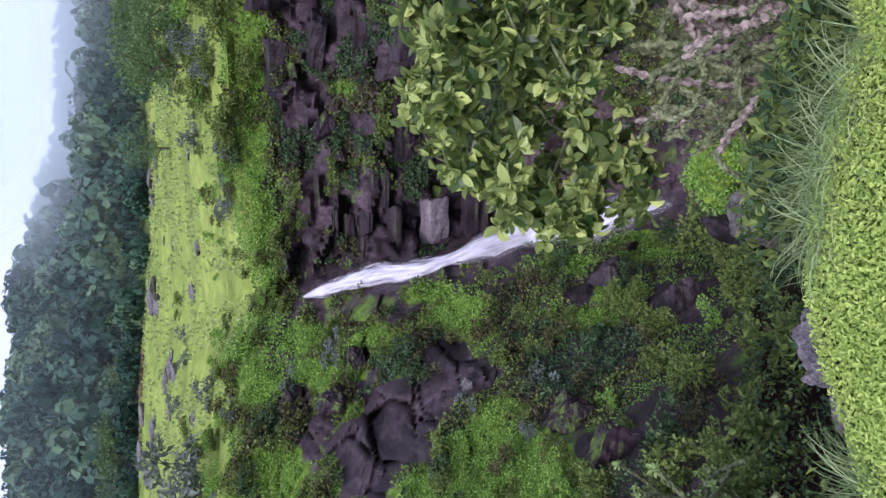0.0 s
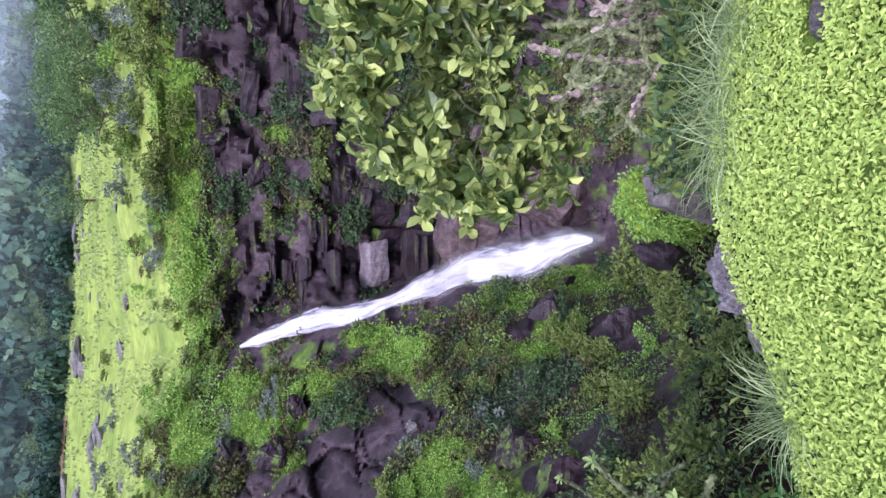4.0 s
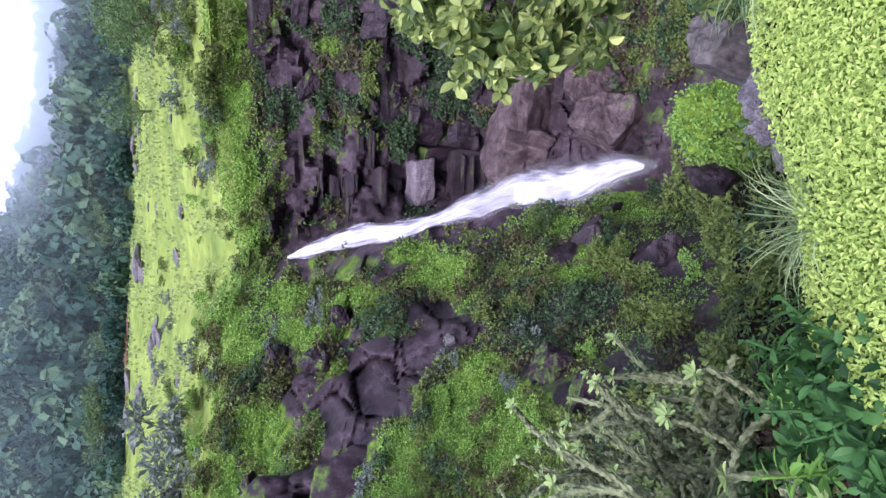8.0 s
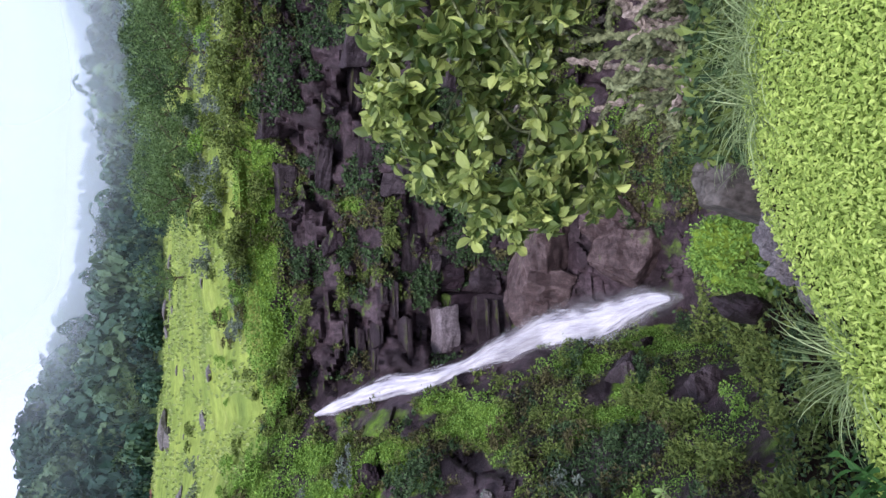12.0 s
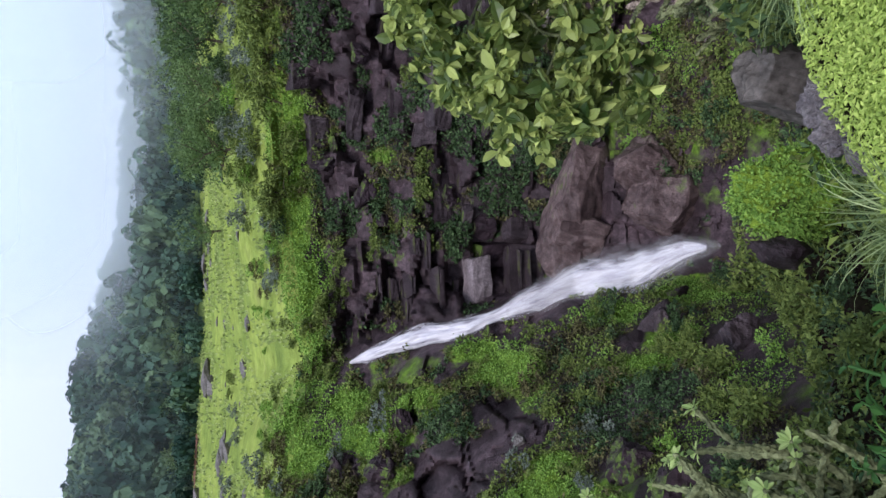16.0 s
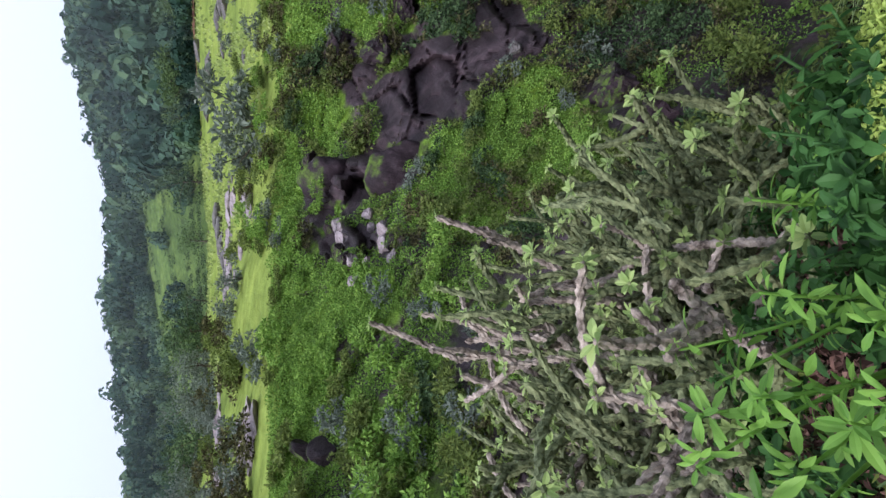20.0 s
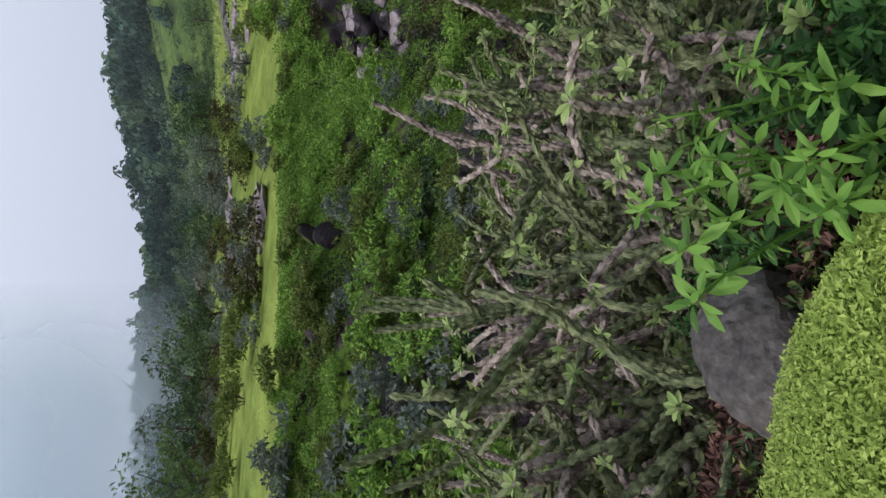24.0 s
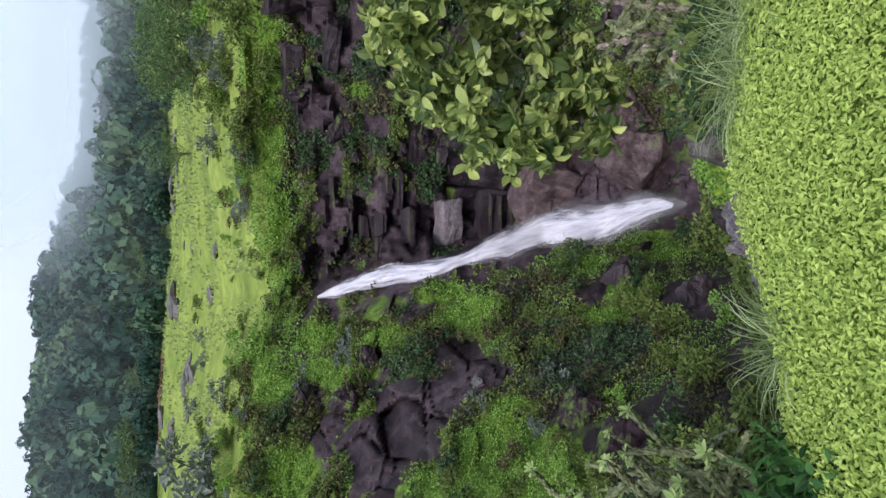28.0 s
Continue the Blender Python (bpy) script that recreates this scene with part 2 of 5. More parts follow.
def land(a, q):
    """The profile along a bearing, without relief: q runs 0 to 1 over the bank, to 2 down to the floor,
    to 3 up the wall, to 4 over the meadow, to 5 up the forested hill, to 6 on to the horizon."""
    e, rb, zb, rr, zr = (by_bearing(tb, a) for tb in (EDGE, FLOOR_R, FLOOR_Z, RIM_R, RIM_Z))
    if q < 1:
        r, z = e * q, 0.58 + 0.05 * math.sin(2.5 * q) - 0.1 * q ** 4
    elif q < 2:
        s = q - 1
        r = e + (rb - e) * s
        shelf = min(1.0, max(0.0, (a - 2) / 8)) * min(1.0, max(0.0, (64 - a) / 10)) * max(0.0, 1 - (r - e) / 2.3) * 0.8
        z = 0.51 + (zb - 0.51) * (1 - shelf) ** 1.3 * s ** min(0.95, max(0.6, 0.95 - 0.025 * (a + 34)))
    elif q < 3:
        return wall_point(a, q - 2)
    elif q < 4:
        s = (q - 3) ** 1.6
        far = MEADOW_END + 8 * math.sin(a * 0.09)
        r = rr + (far - rr) * s
        z = zr + (1.6 + far * math.tan(radians(7.6)) - zr) * s ** 0.93
    elif q < 5:
        s = q - 4
        far = MEADOW_END + 8 * math.sin(a * 0.09)
        z0, top = 1.6 + far * math.tan(radians(7.6)), 230 * math.tan(radians(by_bearing(RIDGE, a)))
        r, z = far + (230 - far) * s, z0 + (top - z0) * math.sin(s * math.pi / 2) ** 1.1
    else:
        s = q - 5
        top = 230 * math.tan(radians(by_bearing(RIDGE, a)))
        r, z = 230 + 2500 * s * s, top - 60 * min(1, s * 3)
    return Vector((r * math.sin(radians(a)), r * math.cos(radians(a)), z))


# Bearing, height on the wall, and half extents of the bare rock, the bright moss and the dark scrub, its shade put into
# leaf colour.
BARE = [(-14.6, 0.53, 1.6, 0.045), (-16.8, 0.48, 1.8, 0.06), (-19.3, 0.59, 2.4, 0.10), (-22.0, 0.66, 2.2, 0.09), (-24.6, 0.64, 1.5, 0.07), (-17.9, 0.86, 1.2, 0.035), (-14.5, 0.735, 0.7, 0.03), (-20.3, 0.79, 1.0, 0.03),
        (-29.6, 0.77, 1.8, 0.15), (-35.7, 0.72, 2.0, 0.12), (-20.4, 0.25, 0.9, 0.035), (-23.4, 0.175, 1.3, 0.05), (-9.3, 0.1, 1.4, 0.06), (-6.8, 0.235, 1.0, 0.04),
        (4.2, 0.36, 4.6, 0.18), (-1.2, 0.58, 3.0, 0.09), (-2.5, 0.73, 2.6, 0.07), (15.8, 0.9, 2.0, 0.04), (13.5, 0.86, 2.2, 0.05), (16.0, 0.79, 2.2, 0.045), (8.0, 0.88, 2.4, 0.045), (6.2, 0.78, 1.3, 0.04), (11.5, 0.75, 2.5, 0.05), (8.2, 0.68, 2.0, 0.05), (21, 0.85, 3, 0.06)]
LUSH = [(-10.7, 0.53, 1.7, 0.075), (-8.7, 0.62, 0.9, 0.05), (-13.0, 0.70, 1.2, 0.05), (-15.8, 0.80, 1.2, 0.09), (-17.0, 0.94, 1.6, 0.05), (-12.8, 0.88, 1.3, 0.05), (-19.3, 0.71, 0.8, 0.03), (-6.0, 0.33, 1.4, 0.08), (-4.0, 0.16, 1.6, 0.1), (-8.5, 0.2, 1.3, 0.06),
        (-26.0, 0.33, 3.6, 0.12), (-22.6, 0.4, 2.2, 0.06), (-26.3, 0.51, 1.8, 0.045), (-29.5, 0.24, 2.8, 0.09), (-19.6, 0.39, 1.0, 0.04), (-32, 0.45, 3, 0.15), (-11.6, 0.26, 1.3, 0.06), (-40, 0.7, 3, 0.12), (-24, 0.88, 2.2, 0.07), (-46, 0.9, 7, 0.09), (-33, 0.97, 6, 0.04),
        (-4, 0.99, 5.0, 0.05), (4.5, 1.0, 4.0, 0.05), (9.8, 0.81, 0.8, 0.03), (6.4, 0.72, 1.0, 0.03), (12, 0.98, 4, 0.05)]
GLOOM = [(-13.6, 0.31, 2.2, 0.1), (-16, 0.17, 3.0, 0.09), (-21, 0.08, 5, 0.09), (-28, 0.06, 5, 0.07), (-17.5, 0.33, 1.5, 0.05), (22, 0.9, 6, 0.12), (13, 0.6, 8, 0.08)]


def inside(patches, a, s, soft=0.35):
    """How far a place, or an array of places, lies within any of the patches."""
    best = np.zeros(np.shape(a))
    for pa, ps, da, ds in patches:
        d = np.hypot((a - pa) / da, (s - ps) / ds)
        best = np.maximum(best, np.clip((1 + soft - d) / (2 * soft), 0, 1))
    return best


def drift(p, size, seed=0.0):
    """Smooth noise between -1 and 1 over an array of places."""
    q = np.asarray(p, float) / size + np.array([seed * 3.1, seed * 1.7, -seed])
    f = np.floor(q)
    w = q - f
    w = w * w * (3 - 2 * w)
    f = f.astype(np.int64)
    total = 0.0
    for k in range(8):
        c = np.array([k & 1, k >> 1 & 1, k >> 2])
        h = (f + c) @ np.array([374761393, 668265263, 2147483647]) & 0xFFFFFFFF
        h = (h ^ h >> 13) * 1274126177 & 0xFFFFFFFF
        h = (h ^ h >> 16) & 0xFFFF
        total = total + (h / 32767.5 - 1) * np.prod(np.where(c, w, 1 - w), axis=1)
    return total * 0.8


def relief(p, a, q, bare):
    """Ledges, buttresses and cracks on the walls, swells on the meadow and the hill."""
    if q < 0.95:
        return Vector((0, 0, 0.03 * lump(p, 0.35)))
    if q < 2:
        k = min(1, (q - 0.95) * 2)
        return Vector((lump(p, 1.1, 3), lump(p, 1.1, 5), lump(p, 1.4, 7))) * 0.35 * k
    if q < 3.02:
        fade = min(1.0, (q - 1.95) * 4) * min(1.0, max(0.0, (3.05 - q) * 7))
        out = Vector((-math.sin(radians(a)), -math.cos(radians(a)), 0.25))
        near = min(1.0, p.length / 22)
        if a > fall_bearing(q - 2):
            d = near * (lump(p, 5.0, 1) * 1.1 + lump(p, 2.1, 2) * 0.35) + 0.06 * lump(p, 0.5, 6)
            steps = ((3.2, 0.75, 0.22, 1.6), (1.25, 0.3, 0.12, 2.3), (0.5, 0.1, 0.04, 1.5))
        else:
            d = near * (lump(p, 4.0, 1) * 0.9 + lump(p, 1.5, 2) * 0.5 + 0.25 * lump(p, 0.7, 6)) + 0.2 * bare
            rocky = 0.25 + 0.75 * bare
            steps = ((1.7, 0.85 * rocky, 0.35 * rocky, 1.3), (0.6, 0.22 * rocky, 0.12 * rocky, 1.5))
        for size, deep, crack, bed in steps:
            w = Vector((p.x, p.y * 0.8, p.z * bed)) / (size * near) + Vector((lump(p, 2.0, 3), lump(p, 2.0, 4), lump(p, 2.0, 5))) * 0.25
            dist, cell = noise.voronoi(w)
            d += near * (deep * (noise.cell(cell[0] * 7.3) - 0.5) - crack * max(0.0, 1 - (dist[1] - dist[0]) * 8))
        off = abs(a - fall_bearing(q - 2)) / (1.5 + 1.2 * (3 - q))
        if off < 1:
            d = d * off * off - 0.55 * (1 - off)
        return out * d * fade
    if q < 4:
        k = min(1, (q - 3) * 6)
        return Vector((0, 0, k * (0.5 * lump(p, 9, 2) + 0.15 * lump(p, 2.5, 3) + 1.5 * lump(p, 30, 6) * (q - 3))))
    return Vector((0, 0, min(1, (q - 4) * 3 + 0.2) * 5 * lump(p, 34, 8)))


def field_end(a):
    """How far up the hill's foot the terraced fields reach along a bearing."""
    return 4 + 0.42 * min(1.0, max(0.0, (-27 - a) / 6)) * min(1.0, max(0.0, (a + 76) / 10)) + 0.05 * math.sin(a * 1.3)


def build_land():
    bears = [-180 + 6 * i for i in range(14)] + list(np.arange(-96, 46, 0.24)) + [46 + 5.5 * i for i in range(25)]
    qs = list(np.linspace(0, 0.96, 10)) + list(np.linspace(1, 1.97, 40)) + list(np.linspace(2, 3, 150)) + list(np.linspace(3.015, 3.98, 50)) + list(np.linspace(4, 4.99, 36)) + [5, 5.1, 5.3, 5.6, 6]
    verts = []
    n = len(bears)
    aa, ss = np.tile(bears, len(qs)), np.repeat(np.array(qs) - 2, n)
    bare = inside(BARE, aa, ss, 0.25)
    for i, (a, q, b) in enumerate(zip(aa.tolist(), (ss + 2).tolist(), bare.tolist())):
        p = land(a, q)
        verts.append(p + relief(p, a, q, b) * (1.0 if -97 < a < 46 else 0.3))
    faces, mats = [], []
    for j in range(len(qs) - 1):
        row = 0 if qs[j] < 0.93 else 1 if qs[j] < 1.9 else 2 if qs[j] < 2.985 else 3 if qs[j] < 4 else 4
        for i in range(n):
            k = (i + 1) % n
            m = 5 if row == 4 and qs[j] < field_end(bears[i]) else row
            faces.append((j * n + i, j * n + k, (j + 1) * n + k, (j + 1) * n + i))
            mats.append(m)
    me = bpy.data.meshes.new("ground")
    me.from_pydata(verts, [], faces)
    me.polygons.foreach_set("material_index", mats)
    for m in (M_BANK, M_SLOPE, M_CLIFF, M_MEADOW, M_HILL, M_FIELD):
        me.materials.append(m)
    me.polygons.foreach_set("use_smooth", [True] * len(mats))
    me.set_sharp_from_angle(angle=radians(55))
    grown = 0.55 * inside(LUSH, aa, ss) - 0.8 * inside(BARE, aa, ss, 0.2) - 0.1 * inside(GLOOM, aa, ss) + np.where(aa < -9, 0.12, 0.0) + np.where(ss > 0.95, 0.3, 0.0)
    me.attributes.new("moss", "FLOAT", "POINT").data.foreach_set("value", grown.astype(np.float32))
    me.update()
    return tagged(new("ground", me), "gorge walls, green meadow and forested hills of wet basalt country", "ground", kind="structure")


ground = build_land()
TREE = BVHTree.FromPolygons([v.co for v in ground.data.vertices], [p.vertices for p in ground.data.polygons])


def drop(x, y, top=200.0):
    """The ground's height and normal under a place."""
    hit = TREE.ray_cast(Vector((x, y, top)), Vector((0, 0, -1)))
    return (hit[0], hit[1]) if hit[0] else (Vector((x, y, 0)), Vector((0, 0, 1)))


def on_wall(a, s):
    """The place and normal on the rough wall, met along the wall's mean outward direction."""
    p = wall_point(a, s)
    out = Vector((-math.sin(radians(a)), -math.cos(radians(a)), 0.6)).normalized()
    hit = TREE.ray_cast(p + out * 6, -out, 14)
    return (hit[0], hit[1]) if hit[0] else (p, out)


def empty(name):
    return new(name)


def part(name, data, material, parent=None, label=""):
    """One mesh object, from a bmesh or a mesh, under a thing or a part."""
    if isinstance(data, bmesh.types.BMesh):
        me = bpy.data.meshes.new(name)
        data.to_mesh(me)
        data.free()
    else:
        me = data
    if material and not me.materials:
        me.materials.append(material)
    ob = new(name, me)
    if parent:
        ob.parent = parent
    if label:
        ob["label"] = label
    return ob


def mesh_of(name, verts, faces, material=None, smooth=False, mats=None):
    me = bpy.data.meshes.new(name)
    me.from_pydata([tuple(v) for v in verts], [], faces)
    for m in material if isinstance(material, (list, tuple)) else [material] if material else []:
        me.materials.append(m)
    if mats:
        me.polygons.foreach_set("material_index", mats)
    if smooth:
        me.polygons.foreach_set("use_smooth", [True] * len(me.polygons))
    me.update()
    return me


# ---------------------------------------------------------------- leaves and stems
rng = np.random.default_rng(7)


def np_mesh(name, verts, tris, material, smooth=False):
    """A mesh of triangles from arrays."""
    me = bpy.data.meshes.new(name)
    verts, tris = np.asarray(verts, np.float32), np.asarray(tris, np.int32)
    me.vertices.add(len(verts))
    me.vertices.foreach_set("co", verts.ravel())
    me.loops.add(tris.size)
    me.loops.foreach_set("vertex_index", tris.ravel())
    me.polygons.add(len(tris))
    me.polygons.foreach_set("loop_start", np.arange(0, tris.size, 3, dtype=np.int32))
    me.polygons.foreach_set("use_smooth", np.full(len(tris), smooth))
    me.materials.append(material)
    me.update(calc_edges=True)
    return me


def unit(v):
    return v / (np.linalg.norm(v, axis=-1, keepdims=True) + 1e-9)


def leaf_arrays(at, tip, face, length, width, fine=False, droop=0.15, fold=0.25):
    """Leaves as arrays: where they spring from, where they point, where they face. fine: seven ribs more, for near ones."""
    at, tip, face = np.asarray(at, float), unit(np.asarray(tip, float)), np.asarray(face, float)
    side = unit(np.cross(tip, face))
    up = np.cross(side, tip)
    n = len(at)
    length, width = np.broadcast_to(length, n)[:, None], np.broadcast_to(width, n)[:, None]
    rows = ((0.28, 0.75), (0.6, 1.0), (0.85, 0.6)) if fine else ((0.5, 1.0),)
    cols = [at]
    for f, w in rows:
        mid = at + tip * length * f - up * length * droop * f * f
        cols += [mid - side * width * w / 2 + up * width * w * fold, mid, mid + side * width * w / 2 + up * width * w * fold]
    cols.append(at + tip * length - up * length * droop)
    verts = np.stack(cols, 1)
    k = verts.shape[1]
    if fine:
        tri = [(0, 2, 1), (0, 3, 2)]
        for r in (1, 4):
            tri += [(r, r + 1, r + 4), (r, r + 4, r + 3), (r + 1, r + 2, r + 5), (r + 1, r + 5, r + 4)]
        tri += [(7, 8, 10), (8, 9, 10)]
    else:
        verts = np.delete(verts, 2, 1)
        k = 4
        tri = [(0, 3, 1), (0, 2, 3)]
    tris = np.arange(n)[:, None, None] * k + np.array(tri)[None]
    return verts.reshape(-1, 3), tris.reshape(-1, 3)


def joined(parts):
    vs, ts, n = [], [], 0
    for v, t in parts:
        vs.append(v)
        ts.append(np.asarray(t) + n)
        n += len(v)
    return np.concatenate(vs), np.concatenate(ts)


def leaf_cloud(r, centres, radii, n, size, flat=0.8, spread=0.7, wide=0.52, outward=1.0):
    """Leaves on and in a heap of round clumps, facing out and up."""
    pick = r.integers(0, len(centres), n)
    d = unit(r.normal(size=(n, 3)))
    d[:, 2] = np.abs(d[:, 2]) * 0.85 + d[:, 2] * 0.15
    rad = np.asarray(radii)[pick][:, None] * r.uniform(0.55, 1.05, (n, 1))
    at = np.asarray(centres)[pick] + d * rad * np.array([1, 1, flat])
    tip = unit(d * outward + r.normal(size=(n, 3)) * spread + np.array([0, 0, -0.15]))
    face = unit(d * 0.7 + np.array([0, 0, 0.8]) + r.normal(size=(n, 3)) * 0.4)
    L = size * r.uniform(0.6, 1.35, n)
    return leaf_arrays(at, tip, face, L, L * wide * r.uniform(0.8, 1.2, n))


def tube(points, radii, sides=6, knob=0.0, pitch=0.0):
    """A round limb along points; knob: height of the bumps in spiral rows, as on a spurge's stem."""
    pts = np.asarray(points, float)
    t = unit(np.gradient(pts, axis=0))
    ref = np.where(np.abs(t[:, 2:3]) > 0.9, np.array([[1.0, 0, 0]]), np.array([[0, 0, 1.0]]))
    u = unit(np.cross(t, ref))
    for i in range(1, len(u)):
        u[i] = unit(u[i - 1] - t[i] * (u[i - 1] @ t[i]))
    v = np.cross(t, u)
    ang = np.arange(sides) / sides * 2 * np.pi
    rr = np.broadcast_to(radii, len(pts))[:, None] * np.ones((1, sides))
    if knob:
        i = np.arange(len(pts))[:, None]
        rr = rr * (1 + knob * np.cos(ang[None] * 5 + i * pitch) * (0.5 + 0.5 * np.cos(i * np.pi)))
        rr = rr * (1 + 0.5 * knob * np.cos(i * np.pi))
    ring = pts[:, None] + rr[..., None] * (u[:, None] * np.cos(ang)[None, :, None] + v[:, None] * np.sin(ang)[None, :, None])
    n = len(pts)
    verts = np.concatenate([ring.reshape(-1, 3), pts[-1:] + t[-1:] * rr[-1, 0]])
    i, j = np.meshgrid(np.arange(n - 1), np.arange(sides), indexing="ij")
    a, b = i * sides + j, i * sides + (j + 1) % sides
    tris = np.concatenate([np.stack([a, b, b + sides], -1).reshape(-1, 3), np.stack([a, b + sides, a + sides], -1).reshape(-1, 3)])
    cap = np.array([((n - 1) * sides + j, (n - 1) * sides + (j + 1) % sides, n * sides) for j in range(sides)])
    return verts, np.concatenate([tris, cap])


def bent(r, start, way, length, n, wander=0.15, lift=0.0):
    """Points of a limb that wanders from its first direction."""
    pts, p, d = [np.array(start, float)], np.array(start, float), unit(np.array(way, float))
    bend = r.normal(size=3) * wander
    for _ in range(n - 1):
        d = unit(d + bend / n * 3 + r.normal(size=3) * wander / n + np.array([0, 0, lift / n]))
        p = p + d * length / (n - 1)
        pts.append(p)
    return np.array(pts), d


# ---------------------------------------------------------------- leaf and bark surfaces
M_BUSH = [
    leaf_mat("mid_green_leaves", (0.052, 0.090, 0.016), (0.27, 0.35, 0.06), vary=0.7),
    leaf_mat("bright_moss_leaves", (0.10, 0.215, 0.02), (0.30, 0.49, 0.055), patch=0.2, vary=0.8),
    leaf_mat("dark_green_leaves", (0.018, 0.044, 0.015), (0.12, 0.20, 0.065), glow=0.1, vary=0.75),
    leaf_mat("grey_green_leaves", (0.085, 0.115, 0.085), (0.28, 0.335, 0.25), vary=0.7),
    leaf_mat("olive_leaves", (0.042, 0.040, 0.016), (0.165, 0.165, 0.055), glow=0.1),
]
M_FOREST = leaf_mat("forest_crowns", (0.03, 0.072, 0.05), (0.12, 0.21, 0.11), 0.8, 0.05, 0.08, 0.6, 0.12, 0.22)
M_FOREST_PALE = leaf_mat("paler_forest_crowns", (0.05, 0.105, 0.055), (0.20, 0.30, 0.13), 0.8, 0.05, 0.08, 0.5, 0.12, 0.22)
M_FOREST_DARK = leaf_mat("darker_forest_crowns", (0.014, 0.040, 0.032), (0.06, 0.12, 0.07), 0.8, 0.05, 0.08, 0.6, 0.12, 0.22)
M_TREE = leaf_mat("meadow_tree_leaves", (0.05, 0.10, 0.03), (0.21, 0.32, 0.09), vary=0.6)
M_CLOVER = leaf_mat("clover_leaves", (0.245, 0.37, 0.042), (0.50, 0.625, 0.115), 0.6, 0.15, 0.35, 0.15, 4.0)
M_SPURGE = leaf_mat("spurge_leaves", (0.03, 0.085, 0.014), (0.60, 0.70, 0.15), 0.4, 0.3, 0.28, 0.5, 5.0)
M_SPURGE_PALE = leaf_mat("pale_spurge_leaves", (0.18, 0.30, 0.06), (0.46, 0.58, 0.17), 0.5, 0.2, 0.3, 0.1)
M_HERB = leaf_mat("lance_leaves", (0.10, 0.26, 0.02), (0.29, 0.52, 0.055), 0.45, 0.2, 0.35, 0.25, 6.0)
M_DARKHERB = leaf_mat("dark_herb_leaves", (0.018, 0.065, 0.013), (0.085, 0.22, 0.036), 0.5, 0.15, 0.25, 0.3, 5.0)
M_MEADOWGRASS = leaf_mat("meadow_tuft_blades", (0.19, 0.27, 0.06), (0.36, 0.43, 0.13), 0.7, 0.1, 0.35, 0.2)
M_GRASS = leaf_mat("grass_blades", (0.14, 0.22, 0.06), (0.40, 0.50, 0.20), 0.5, 0.3, 0.35, 0.2)


def bark_mat(name, dark, light, scale, rough=0.85):
    m, nt, b = base(name, rough, 0.2)
    n = noise_tex(nt, scale, 7, 0.7)
    nt.links.new(ramp(nt, n, [(0.35, dark), (0.65, light)]), b.inputs["Base Color"])
    bump(nt, b, n, 0.8, 0.4 / scale)
    return m


M_BARK = bark_mat("dark_bark", (0.03, 0.022, 0.016), (0.13, 0.10, 0.08), 9)
M_STEM = bark_mat("knobbly_green_grey_stem", (0.03, 0.042, 0.02), (0.28, 0.31, 0.16), 34)
M_OLDSTEM = bark_mat("lichened_pinkish_stem", (0.05, 0.036, 0.030), (0.52, 0.43, 0.38), 30)


def water_mat(name, white, low, high):
    """White falling water: foam, parted into strands, thin at its edges."""
    m, nt, b = base(name, 0.45, 0.4)
    uv = nt.nodes.new("ShaderNodeUVMap")
    mp = nt.nodes.new("ShaderNodeMapping")
    mp.inputs["Scale"].default_value = (9, 2.2, 1)
    nt.links.new(uv.outputs[0], mp.inputs[0])
    n = nt.nodes.new("ShaderNodeTexNoise")
    n.inputs["Scale"].default_value, n.inputs["Detail"].default_value, n.inputs["Roughness"].default_value = 1.0, 6, 0.62
    nt.links.new(mp.outputs[0], n.inputs["Vector"])
    sep = nt.nodes.new("ShaderNodeSeparateXYZ")
    nt.links.new(uv.outputs[0], sep.inputs[0])
    edge = calc(nt, "SUBTRACT", 1.0, calc(nt, "MULTIPLY", calc(nt, "ABSOLUTE", calc(nt, "SUBTRACT", sep.outputs[0], 0.5)), 2.0))
    a = calc(nt, "MULTIPLY", calc(nt, "ADD", calc(nt, "MULTIPLY", edge, 1.25), calc(nt, "SUBTRACT", calc(nt, "MULTIPLY", n.outputs[0], 1.3), 0.72)), 1.5, True)
    a = calc(nt, "MULTIPLY", a, high)
    nt.links.new(a, b.inputs["Alpha"])
    nt.links.new(ramp(nt, n.outputs[0], [(0.3, low), (0.6, white)]), b.inputs["Base Color"])
    b.inputs["Subsurface Weight"].default_value = 0.0
    return m


M_FALL = water_mat("white_water", (0.58, 0.57, 0.63), (0.27, 0.25, 0.32), 1.0)
M_SPRAY = water_mat("water_spray", (0.85, 0.85, 0.9), (0.5, 0.5, 0.58), 0.13)

